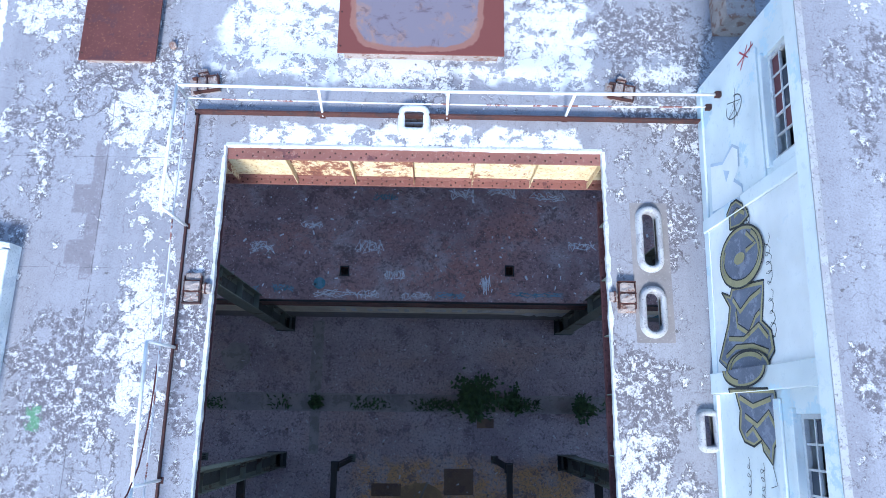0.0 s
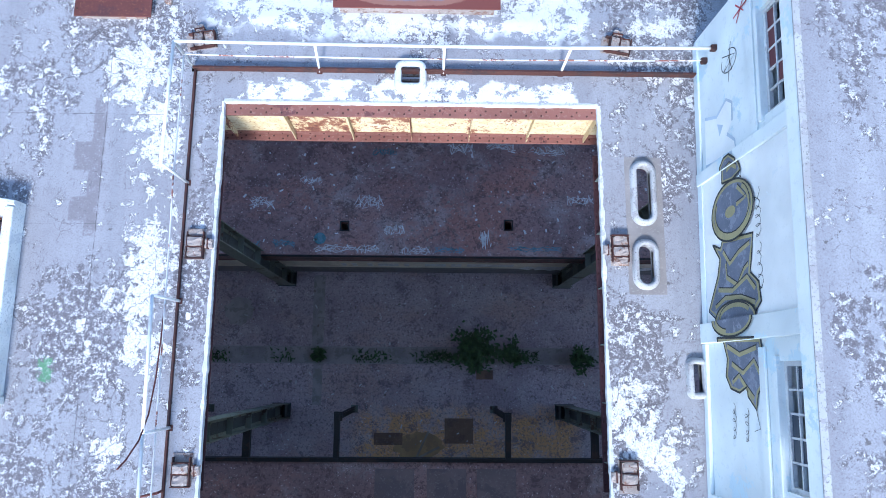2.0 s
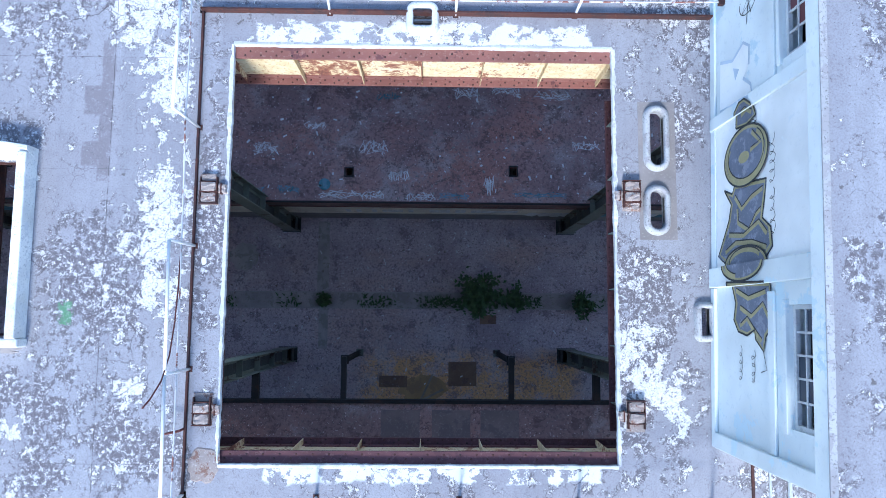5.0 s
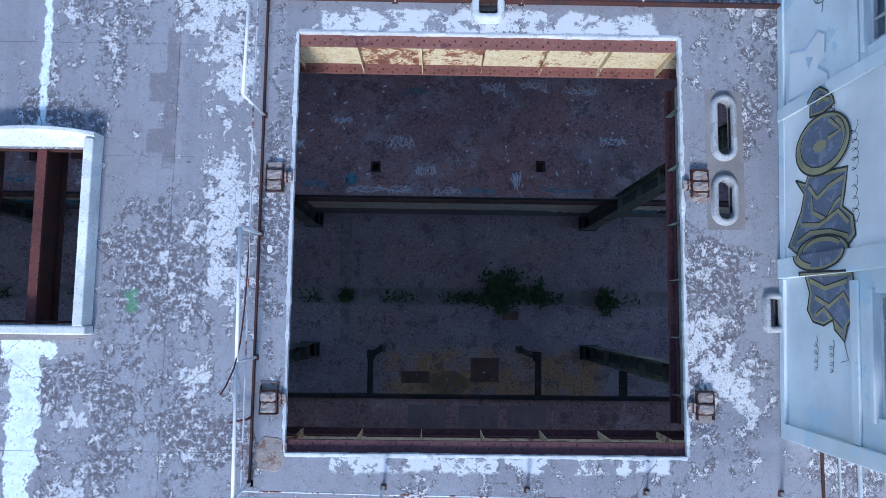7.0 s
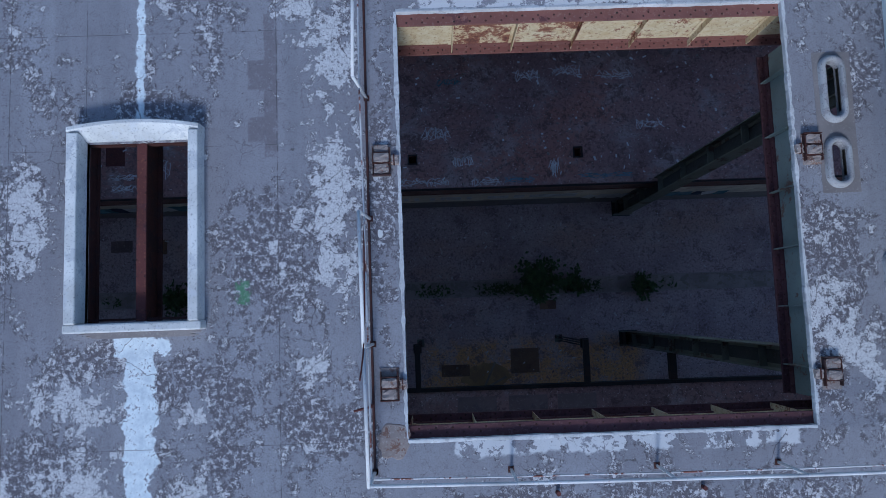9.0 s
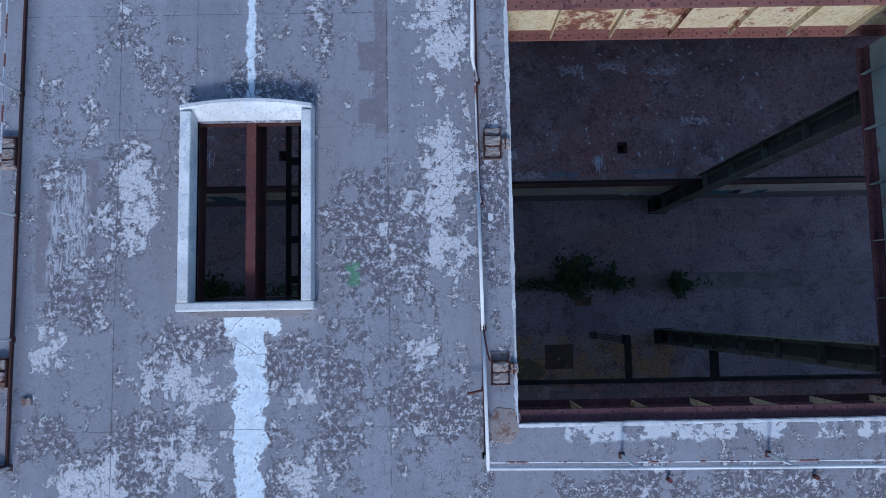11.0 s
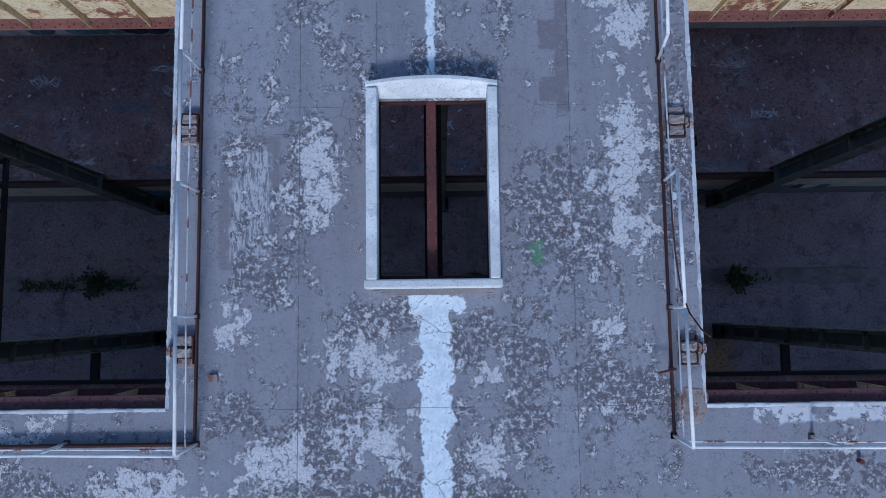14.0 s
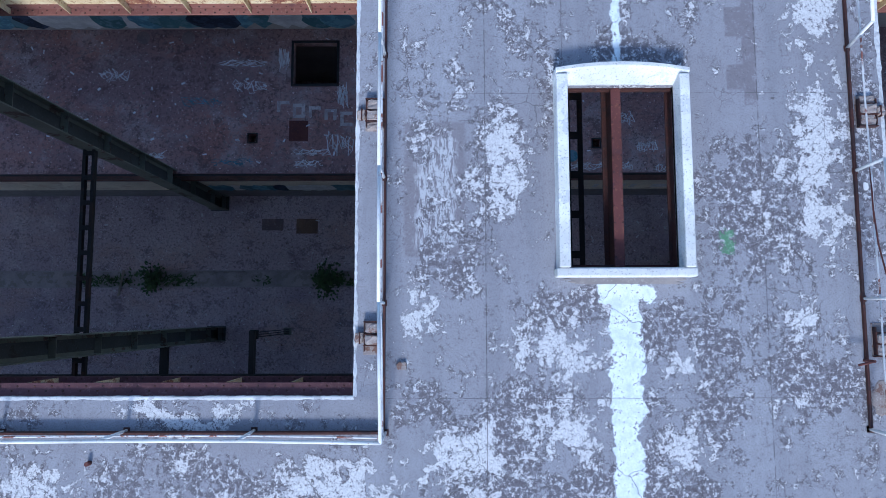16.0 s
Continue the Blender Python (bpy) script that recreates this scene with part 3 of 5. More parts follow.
def column(x, y):
    """A built-up I column: two flanges with angles, a recessed web, diaphragms and a gusseted foot."""
    c = thing("steel_column", "tall grimy riveted steel column standing on the floor", "column", (x, y, FLOOR_Z), 0, "columns of the hall")
    H = -1.75 - FLOOR_Z
    for e in (-1, 1):
        bm = boxed(-0.36, 0.36, e * 0.40 - 0.022, e * 0.40 + 0.022, 0.05, H)
        a = sorted((e * 0.376, e * 0.24))
        for s in (-1, 1):
            box(bm, s * 0.042 - 0.016, s * 0.042 + 0.016, a[0], a[1], 0.05, H)
        part("flange", bm, COLUMN, c)
    # The web's darker colour carries the shade of the recess between the flanges.
    part("web", boxed(-0.024, 0.024, -0.376, 0.376, 0.05, H), COLUMN_DARK, c, "recessed web, darkened in colour for the shade between the flanges")
    for i in range(9):
        z = 1.9 + i * (H - 2.4) / 8
        for s in (-1, 1):
            a = sorted((s * 0.06, s * 0.33))
            part("diaphragm", boxed(a[0], a[1], -0.374, 0.374, z, z + 0.03), COLUMN, c)
    for s in (-1, 1):
        a = sorted((s * 0.34, s * 0.365))
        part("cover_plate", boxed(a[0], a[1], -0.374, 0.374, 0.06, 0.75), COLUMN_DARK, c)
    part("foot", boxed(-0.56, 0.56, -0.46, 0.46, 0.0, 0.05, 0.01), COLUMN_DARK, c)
    for s in (-1, 1):
        for e in (-1, 1):
            a = sorted((s * 0.37, s * 0.53))
            part("gusset", boxed(a[0], a[1], e * 0.40 - 0.015, e * 0.40 + 0.015, 0.051, 0.75), COLUMN, c)
    bm = bmesh.new()
    for i in range(70):
        z = 0.6 + i * (H - 1.0) / 69
        for s in (-1, 1):
            rivets(bm, [(s * 0.2, -0.423, z)], 0.022, up=(0, -1, 0))
            rivets(bm, [(s * 0.2, 0.423, z)], 0.022, up=(0, 1, 0))
    tagged(part("rivets", bm, COLUMN, c), kind="stuff")
    return c


COLS_X = (-25.5, -8.55, 8.40)
first = None
for x in COLS_X:
    for y in (5.68, -2.25):
        if first is None:
            first = column(x, y)
        else:
            copy_thing(first, pose(x, y, FLOOR_Z))


def lattice(x, y0, y1, z, w, name="tie_beam", label="black battened steel tie beam between columns"):
    b = thing(name, label, "beam", (x, 0, z))
    for s in (-1, 1):
        bm = boxed(s * w / 2 - 0.06, s * w / 2 + 0.06, y0, y1, -0.015, 0.015)
        box(bm, s * w / 2 - 0.012, s * w / 2 + 0.012, y0, y1, -0.28, -0.016)
        part("chord", bm, BLACK_STEEL, b)
    n = max(3, int((y1 - y0) / 0.95))
    for i in range(n + 1):
        y = y0 + 0.15 + i * (y1 - y0 - 0.3) / n
        part("batten", boxed(-w / 2 - 0.05, w / 2 + 0.05, y - 0.09, y + 0.09, 0.016, 0.03), BLACK_STEEL, b)
    return b


lattice(-25.45, -1.82, 5.22, -13.5, 0.36)
lattice(-25.45, -8.9, -2.68, -13.5, 0.36)
lattice(-8.62, -1.82, 5.22, -4.0, 0.30)

# girder below the skylight
g = thing("roof_beam", "maroon rusted steel beam under the skylight", "beam", (-8.60, 1.4, 0))
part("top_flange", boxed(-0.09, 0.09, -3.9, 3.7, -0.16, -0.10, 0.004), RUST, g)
# Shade below the top flange is put into the darker rust of these two.
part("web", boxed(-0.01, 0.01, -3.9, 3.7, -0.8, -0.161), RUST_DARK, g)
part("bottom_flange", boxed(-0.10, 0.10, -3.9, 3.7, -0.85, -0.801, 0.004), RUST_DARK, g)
bm = bmesh.new()
for i in range(24):
    rivets(bm, [(s * 0.07, -3.7 + i * 0.31, -0.099) for s in (-1, 1)], 0.018)
tagged(part("rivets", bm, RUST_DARK, g), kind="stuff")
for s, nm in ((-1.07, 0), (1.07, 0)):
    e = thing("trimmer_beam", "rusted steel beam along the skylight edge", "beam", (-8.57 + s, 1.3, 0))
    part("web", boxed(-0.02, 0.02, -1.9, 1.9, -0.5, -0.10), RUST_DARK, e)
    part("flange", boxed(-0.07, 0.07, -1.9, 1.9, -0.53, -0.501), RUST_DARK, e)

# southern deck: edge beam, posts and their short arms
for k, px in enumerate((-4.2, 4.15, -21.2, -12.75)):
    p = thing("deck_post", "short black steel post carrying the deck edge", "post", (px, -2.12, FLOOR_Z), 0, "deck posts")
    H = DECK_Z - 0.35 - FLOOR_Z
    part("shaft", boxed(-0.09, 0.09, -0.012, 0.012, 0.03, H), BLACK_STEEL, p)
    for s in (-1, 1):
        part("flange", boxed(-0.09, 0.09, s * 0.12 - 0.012, s * 0.12 + 0.012, 0.03, H), BLACK_STEEL, p)
    part("foot", boxed(-0.22, 0.22, -0.22, 0.22, 0.0, 0.03), COLUMN, p)
    part("arm", boxed(-0.13, 0.13, -1.90, 0.2, H + 0.003, H + 0.34), BLACK_STEEL, p)
    part("head", boxed(-0.2, 0.2, -0.2, 0.25, H - 0.2, H), BLACK_STEEL, p)
sb = thing("edge_beam", "long black steel beam along the deck edge", "beam", (0, 0, DECK_Z))
part("beam", boxed(X0, X1, -4.195, -4.02, -0.5, 0.06), BLACK_STEEL, sb)
for x in COLS_X:
    part("arm", boxed(x - 0.17, x + 0.17, -4.018, -2.70, -0.34, -0.02), BLACK_STEEL, sb)
nb = thing("edge_beam", "deep sooty riveted steel beam under the deck edge", "beam", (0, 0, DECK_Z))
part("web", boxed(X0, X1, 5.885, 5.915, -1.45, 0.01), EDGE_RUST, nb, "maroon rusted steel plate")
part("top_angle", boxed(X0, X1, 5.80, 5.884, -0.06, 0.0), BLACK_STEEL, nb)
part("bottom_flange", boxed(X0, X1, 5.82, 6.0, -1.49, -1.451), EDGE_RUST, nb, "maroon rusted steel flange")
bm = bmesh.new()
for i in range(150):
    x = -34 + i * 0.32
    rivets(bm, [(x, 5.884, -0.35), (x + 0.16, 5.884, -1.1), (x, 5.884, -1.3)], 0.035, up=(0, -1, 0))
tagged(part("rivets", bm, COLUMN, nb), kind="stuff")
for y in (-0.29, 2.99):
    e = thing("trimmer_beam", "rusted steel beam across the skylight end", "beam", (-8.57, y, 0))
    part("web", boxed(-1.04, 1.04, -0.02, 0.02, -0.30, -0.165), RUST_DARK, e)


# ---- roof furniture ----
def ragged_edge(p, q, width, z0, z1, seed, amp=0.03):
    """A chipped mortar lip along p-q, its free side to the left of the way."""
    p, q = Vector((*p, 0)), Vector((*q, 0))
    d = (q - p).normalized()
    nrm = Vector((-d.y, d.x, 0))
    n = int((q - p).length / 0.05)
    rng = random.Random(seed)
    bm = bmesh.new()
    prof = []
    a = 0.0
    for i in range(n + 1):
        a = 0.75 * a + rng.uniform(-1, 1) * amp
        c = p + (q - p) * (i / n)
        w = max(0.006, width + a)
        h = z1 + rng.uniform(-0.008, 0.006)
        prof.append([c - nrm * (0.05 + 1.5 * a) + Vector((0, 0, 0.002)), c - nrm * 0.015 + Vector((0, 0, h)), c + nrm * w * 0.7 + Vector((0, 0, h)), c + nrm * w + Vector((0, 0, h - 0.03)), c + nrm * w * 0.9 + Vector((0, 0, z0))])
    sheet(bm, prof)
    bmesh.ops.recalc_face_normals(bm, faces=bm.faces)
    return bm


for k, (a0, a1, b0, b1) in enumerate((OPEN_1, OPEN_2)):
    sides = (((a0, b0), (a1, b0)), ((a1, b0), (a1, b1)), ((a1, b1), (a0, b1)), ((a0, b1), (a0, b0)))
    for i, (p, q) in enumerate(sides):
        setting("trim_%d" % (k * 4 + i + 1), ragged_edge(p, q, 0.012, -0.1, 0.014, 10 * k + i, 0.009 if i in (1, 3) else 0.006), WHITE, "chipped white mortar edge of the roof shaft", "trim")


def kerb(points, label="rusted steel kerb angle along the roof shaft"):
    k = thing("kerb", label, "kerb")
    for a, b in zip(points, points[1:]):
        x0, x1, y0, y1 = min(a[0], b[0]), max(a[0], b[0]), min(a[1], b[1]), max(a[1], b[1])
        bm = boxed(x0 - 0.02, x1 + 0.02, y0 - 0.02, y1 + 0.02, 0.0, 0.07 if x0 == x1 else 0.17, 0.004)
        part("angle", bm, RUST_DARK, k)


kerb([(-4.38, -3.18), (-4.38, 6.0), (5.55, 6.0)])
kerb([(-12.81, 6.0), (-12.81, -3.18), (-21.2, -3.18)])
kerb([(-12.90, 6.0), (-21.2, 6.0)])


def railing(points, height, label, top=True, mid=True, mid_mat=None, gaps=(), leans=()):
    """A pipe railing through base points; gaps lists bays without a top rail."""
    r = thing("railing", label, "railing")
    up = Vector((0, 0, height))
    pts = [Vector((*p, 0.0)) for p in points]
    for i, p in enumerate(pts):
        lean = Vector(leans[i]) if i < len(leans) else Vector((0, 0, 0))
        post = part("post", tubed([p, p + up + lean], 0.028), RAIL, r)
        part("foot", boxed(p.x - 0.055, p.x + 0.055, p.y - 0.055, p.y + 0.055, 0.0, 0.015), RUST_DARK, post, "rusted base plate")
    for i, (a, b) in enumerate(zip(pts, pts[1:])):
        la = Vector(leans[i]) if i < len(leans) else Vector((0, 0, 0))
        lb = Vector(leans[i + 1]) if i + 1 < len(leans) else Vector((0, 0, 0))
        if top and i not in gaps:
            part("top_rail", tubed([a + up + la, b + up + lb], 0.03), RAIL, r)
        if mid:
            n = 6
            sag = [a.lerp(b, j / n) + Vector((0, 0, height * 0.55 - 0.02 * math.sin(j / n * math.pi))) + (la.lerp(lb, j / n)) * 0.55 for j in range(n + 1)]
            part("mid_rail", tubed(sag, 0.016, 8), mid_mat or RAIL_WORN, r)
    return r


railing([(-4.40, 6.02), (-1.93, 6.0), (0.53, 6.0), (2.87, 6.02), (5.60, 6.06)], 1.0, "white pipe railing on the shaft's kerb", leans=[(-0.06, 0.08, 0), (0.06, 0.08, 0), (0, 0.07, 0), (0.02, 0.06, 0), (0.1, 0.06, 0)])
railing([(-4.40, 6.02), (-4.37, 3.68), (-4.36, 1.40), (-4.36, -0.89), (-4.38, -3.15)], 1.0, "white pipe railing with one top rail missing", gaps=(1,), leans=[(-0.06, 0.08, 0), (-0.14, 0.08, 0), (-0.1, 0, 0), (-0.07, -0.02, 0), (-0.02, -0.02, 0)])
railing([(-4.38, -3.15), (-1.96, -3.19), (0.65, -3.22), (2.83, -3.24), (5.3, -3.24)], 1.0, "white pipe railing, bent, along the shaft")
railing([(-12.83, 6.02), (-12.83, 3.58), (-12.83, 1.30), (-12.82, -0.95), (-12.78, -3.19), (-15.06, -3.15), (-17.28, -3.15), (-19.44, -3.17), (-21.2, -3.17)], 1.0, "white pipe railing round the western shaft")


def ring(bm, x0, x1, y0, y1, wide, z, round_in, n=7, skirt=-0.15):
    """A rounded kerb round an opening."""
    cx, cy = (x0 + x1) / 2, (y0 + y1) / 2
    loops = []
    for grow, zz in ((0.0, skirt), (0.0, z - 0.02), (0.02, z), (wide - 0.03, z), (wide, z - 0.04), (wide + 0.02, 0.0)):
        hx, hy, r = (x1 - x0) / 2 + grow, (y1 - y0) / 2 + grow, min(round_in + grow, (x1 - x0) / 2 + grow)
        loop = []
        for qx, qy, a0 in ((1, 1, 0), (-1, 1, 90), (-1, -1, 180), (1, -1, 270)):
            for i in range(n + 1):
                a = radians(a0 + 90 * i / n)
                loop.append((cx + qx * (hx - r) + r * math.cos(a), cy + qy * (hy - r) + r * math.sin(a), zz))
        loops.append(loop + [loop[0]])
    sheet(bm, loops)
    bmesh.ops.remove_doubles(bm, verts=bm.verts, dist=0.0005)
    bmesh.ops.recalc_face_normals(bm, faces=bm.faces)
    for f in bm.faces:
        f.smooth = True


for o, lab in zip(OVALS, ("long oval roof opening with a chipped white rim", "short oval roof opening with a chipped white rim")):
    bm = bmesh.new()
    ring(bm, o[0], o[1], o[2], o[3], 0.10, 0.11, 0.13)
    solo("oval_kerb", bm, RIM, lab, "roof opening")
bm = bmesh.new()
ring(bm, *VENT, 0.13, 0.18, 0.05)
solo("vent_kerb", bm, WHITE, "square roof vent with a thick white mortar rim", "roof opening")
bm = bmesh.new()
ring(bm, *SLOT, 0.10, 0.12, 0.02)
solo("slot_kerb", bm, RIM, "narrow roof slot with a white rim", "roof opening")
solo("mortar_patch", slab(4.08, 4.80, 1.6, 4.3, 0.001, 0.006, OVALS), TAN, "sandy mortar patch round the oval openings", "patch")
for i in range(3):
    solo("vent_bar", boxed(-0.31, 0.07, 5.78 + i * 0.11, 5.82 + i * 0.11, -0.2, -0.12), BLOCK, "pale bar inside the roof vent", "bar")

# skylight kerb with arched head
h = thing("skylight_kerb", "open skylight with a thick white mortar kerb and arched head", "skylight")
hx0, hx1, hy0, hy1 = HATCH
for nm, bx in (("side", (hx0 - 0.20, hx0, hy0 - 0.02, hy1 + 0.12)), ("side", (hx1, hx1 + 0.18, hy0 - 0.02, hy1 + 0.12))):
    bm = boxed(*bx, -0.12, 0.38, 0.025)
    part(nm, bm, KERB_WHITE, h)
part("sill", boxed(hx0 - 0.24, hx1 + 0.22, hy0 - 0.18, hy0 - 0.02, 0.0, 0.34, 0.03), KERB_WHITE, h)
bm = bmesh.new()
rows = []
for i in range(13):
    u = i / 12
    x = hx0 - 0.205 + u * (hx1 - hx0 + 0.39)
    c = 0.11 * (1 - (2 * u - 1) ** 2)
    rows.append([(x, hy1 + 0.02, -0.12), (x, hy1 + 0.02, 0.05), (x, hy1 + 0.14 + c * 0.95, 0.355), (x, hy1 + 0.16 + c, 0.375), (x, hy1 + 0.22 + c, 0.37), (x, hy1 + 0.235 + c, 0.34), (x, hy1 + 0.24 + c, 0.0)])
sheet(bm, rows)
bm.faces.new([v for v in bm.verts if abs(v.co.x - rows[0][0][0]) < 1e-5])
bm.faces.new([v for v in bm.verts if abs(v.co.x - rows[-1][0][0]) < 1e-5])
bmesh.ops.recalc_face_normals(bm, faces=bm.faces)
part("arched_head", bm, KERB_WHITE, h)


def cover(x0, x1, y0, y1, z, label, mat, pool=False):
    c = thing("hatch_cover", label, "hatch cover")
    part("kerb", boxed(x0 + 0.12, x1 - 0.12, y0 + 0.03, y1 - 0.12, 0.0, z - 0.03), BLOCK, c, "pale mortar kerb")
    part("plate", boxed(x0, x1, y0, y1, z - 0.03, z, 0.006), mat, c, "rusted steel plate")
    for i in range(4):
        part("bolt", tubed([(x0 + 0.06, y0 + 0.15 + i * (y1 - y0 - 0.3) / 3, z - 0.001), (x0 + 0.06, y0 + 0.15 + i * (y1 - y0 - 0.3) / 3, z + 0.015)], 0.02, 6), RUST_DARK, c)
    return c


def make_pooled():
    m, nt, b = material("rain_stained_rust", 0.55, 0.2)
    p = place(nt)
    s = nt.nodes.new("ShaderNodeSeparateXYZ")
    plug(nt, s.inputs[0], warp(nt, p, 1.6, 0.25))
    X = calc(nt, "ABSOLUTE", calc(nt, "SUBTRACT", s.outputs[0], -0.1))
    Y = calc(nt, "ABSOLUTE", calc(nt, "SUBTRACT", s.outputs[1], 8.55))
    d = calc(nt, "ADD", calc(nt, "POWER", calc(nt, "DIVIDE", X, 1.32), 4.0), calc(nt, "POWER", calc(nt, "DIVIDE", Y, 1.22), 4.0))
    col = blend(nt, step(nt, d, 0.86, 1.05, 1, 0), (0.17, 0.055, 0.045), (0.20, 0.17, 0.20))
    col = blend(nt, calc(nt, "MULTIPLY", step(nt, d, 0.7, 0.8), step(nt, d, 1.05, 1.15, 1, 0)), col, (0.27, 0.13, 0.10))
    inside = step(nt, d, 0.7, 0.9, 1, 0)
    col = blend(nt, calc(nt, "MULTIPLY", inside, step(nt, ntex(nt, p, 1.8, 10, 0.7, 0.8), 0.52, 0.62, 0, 0.75)), col, (0.32, 0.19, 0.14))
    col = blend(nt, calc(nt, "MULTIPLY", inside, step(nt, ntex(nt, p, 2.8, 10, 0.72, 0.8), 0.54, 0.62, 0, 0.7)), col, (0.12, 0.085, 0.10))
    plug(nt, b.inputs["Base Color"], col)
    return m


cover(-6.82, -5.30, 7.04, 9.6, 0.16, "rusted steel hatch cover on the roof", RUST)
cover(-1.68, 1.66, 7.25, 9.85, 0.27, "large rusted hatch cover stained by standing rain", make_pooled())


def lump(x0, x1, y0, y1, z0, z1, seed):
    """A crumbling block: jittered, bevelled."""
    rng = random.Random(seed)
    bm = bmesh.new()
    box(bm, x0, x1, y0, y1, z0, z1)
    bmesh.ops.subdivide_edges(bm, edges=list(bm.edges), cuts=3, use_grid_fill=True)
    for v in bm.verts:
        if v.co.z > z0 + 0.01:
            d = Vector((rng.uniform(-1, 1), rng.uniform(-1, 1), rng.uniform(-1.6, 0.6))) * 0.014
            edge = sum((abs(v.co.x - x0) < 1e-4 or abs(v.co.x - x1) < 1e-4, abs(v.co.y - y0) < 1e-4 or abs(v.co.y - y1) < 1e-4, abs(v.co.z - z1) < 1e-4))
            if edge > 1:
                d += (Vector(((x0 + x1) / 2, (y0 + y1) / 2, (z0 + z1) / 2)) - v.co) * 0.10
            v.co += d
    return bm


def clamp(x, y, turn, full=True):
    """A mortar-filled steel clamp at the end of a roof beam."""
    c = thing("beam_clamp", "rusted steel clamp filled with crumbling mortar", "clamp", (x, y, 0), turn, "clamps round the shafts")
    part("base", boxed(-0.22, 0.22, -0.35, 0.35, 0.0, 0.02, 0.008), BLOCK, c)
    for i, (a, b, hgt) in enumerate(((-0.31, -0.09, 0.15), (-0.06, 0.14, 0.19), (0.17, 0.33, 0.12))):
        if full or i < 2:
            part("mortar_block", lump(-0.175, 0.175, a, b, 0.02, hgt, int(x * 7 + y * 13 + i)), BLOCK, c)
    for s in (-1, 1):
        part("cheek", boxed(s * 0.19 - 0.012, s * 0.19 + 0.012, -0.30, 0.27, 0.02, 0.14, 0.005), RUST_DARK, c)
    for yy in (-0.33, -0.075, 0.155):
        part("strap", boxed(-0.21, 0.21, yy - 0.012, yy + 0.012, 0.02, 0.15), RUST_DARK, c)
    part("pin", lump(0.222, 0.40, -0.10, 0.10, 0.0, 0.13, int(x * 5 + y)), BLOCK, c)
    c.scale = (0.80, 0.85, 0.85)
    part("pin_strap", boxed(0.28, 0.31, -0.12, 0.12, 0.03, 0.135), RUST_DARK, c)
    return c


for x, y, turn, full in ((-4.12, 2.48, 0, True), (-4.08, -1.62, 0, False), (3.92, 2.44, 180, True), (3.92, -1.70, 180, False), (-4.3, 6.6, 100, False), (4.0, 6.62, 80, False), (-13.0, 2.45, 180, True), (-13.0, -1.56, 180, False)):
    clamp(x, y, turn, full)

# southern stub bolts beyond the shaft
for x, y in ((-1.15, -3.62), (1.45, -3.62), (-17.9, -3.7)):
    solo("stub_bolt", tubed([(x, y, 0), (x, y, 0.12)], 0.04), RUST, "rusted stub bolt standing on the roof", "bolt")

# lower roof in the corner: two white pipes and a corrugated sheet
for x, r in ((6.42, 0.022), (6.78, 0.038)):
    solo("white_pipe", tubed([(x, -8.8, -0.055 + r), (x, -2.35, -0.055 + r)], r), RAIL, "white painted pipe along the lower roof", "pipe")
bm = bmesh.new()
rows = []
for i in range(73):
    x = 7.35 + i * 0.0316
    z = -0.02 + 0.025 * math.sin(i * math.pi / 3)
    rows.append([(x, -6.5, z), (x, -3.1, z)])
sheet(bm, rows)
bmesh.ops.recalc_face_normals(bm, faces=bm.faces)
bmesh.ops.solidify(bm, geom=list(bm.faces), thickness=0.012)
solo("corrugated_sheet", bm, TAN, "corrugated roofing sheet on the lower roof", "sheet")
solo("roof_edge_angle", boxed(6.05, 6.10, -8.9, -2.35, 0.001, 0.035), RUST_DARK, "rusted edge strip of the roof", "strip")

# small leavings on the roof
def scrap(name, x, y, hx, hy, z, mat, label, cat, seed):
    """A thin ragged slab lying on the roof."""
    rng = random.Random(seed)
    bm = bmesh.new()
    n = 22
    top, low = [], []
    for j in range(n):
        a = math.tau * j / n
        k = (1 / max(abs(math.cos(a)), abs(math.sin(a)))) ** 0.7 * (1 + rng.uniform(-0.13, 0.13))
        u, v = x + hx * k * math.cos(a), y + hy * k * math.sin(a)
        top.append(bm.verts.new((x + (u - x) * 0.93, y + (v - y) * 0.93, z)))
        low.append(bm.verts.new((u, v, 0.0)))
    bm.faces.new(top)
    for j in range(n):
        bm.faces.new((low[j], low[(j + 1) % n], top[(j + 1) % n], top[j]))
    solo(name, bm, mat, label, cat)


scrap("mortar_patch", -4.03, -2.62, 0.28, 0.30, 0.012, BLOCK, "rust-stained mortar patch at the shaft corner", "patch", 1)
scrap("mortar_lump", -12.50, -2.05, 0.09, 0.07, 0.06, BLOCK, "loose sandy mortar lump on the roof", "lump", 3)
scrap("paint_chip", -4.18, 1.12, 0.05, 0.07, 0.01, BRIGHT, "white chip of paint on the roof", "chip", 4)
scrap("mortar_drip", -8.55, -0.56, 1.05, 0.07, 0.015, TAN, "dirty mortar drip below the skylight sill", "patch", 5)
solo("vent_stub", tubed([(-5.02, 7.45, 0), (-5.02, 7.45, 0.10)], 0.07, 12), BLOCK, "short pipe stub on the roof", "pipe")
solo("bent_pipe", tubed([(-4.42, 1.35, 0.53), (-4.43, 0.6, 0.56), (-4.43, 0.0, 0.64), (-4.43, -0.6, 0.82), (-4.42, -1.0, 1.15), (-4.41, -1.25, 1.6), (-4.40, -1.35, 1.9)], 0.014, 8), RUST, "rusted thin pipe bent up out of the railing", "pipe")
b2 = thing("rusted_bracket", "rusted bracket arm reaching off the kerb", "bracket", (-4.40, -1.97, 0))
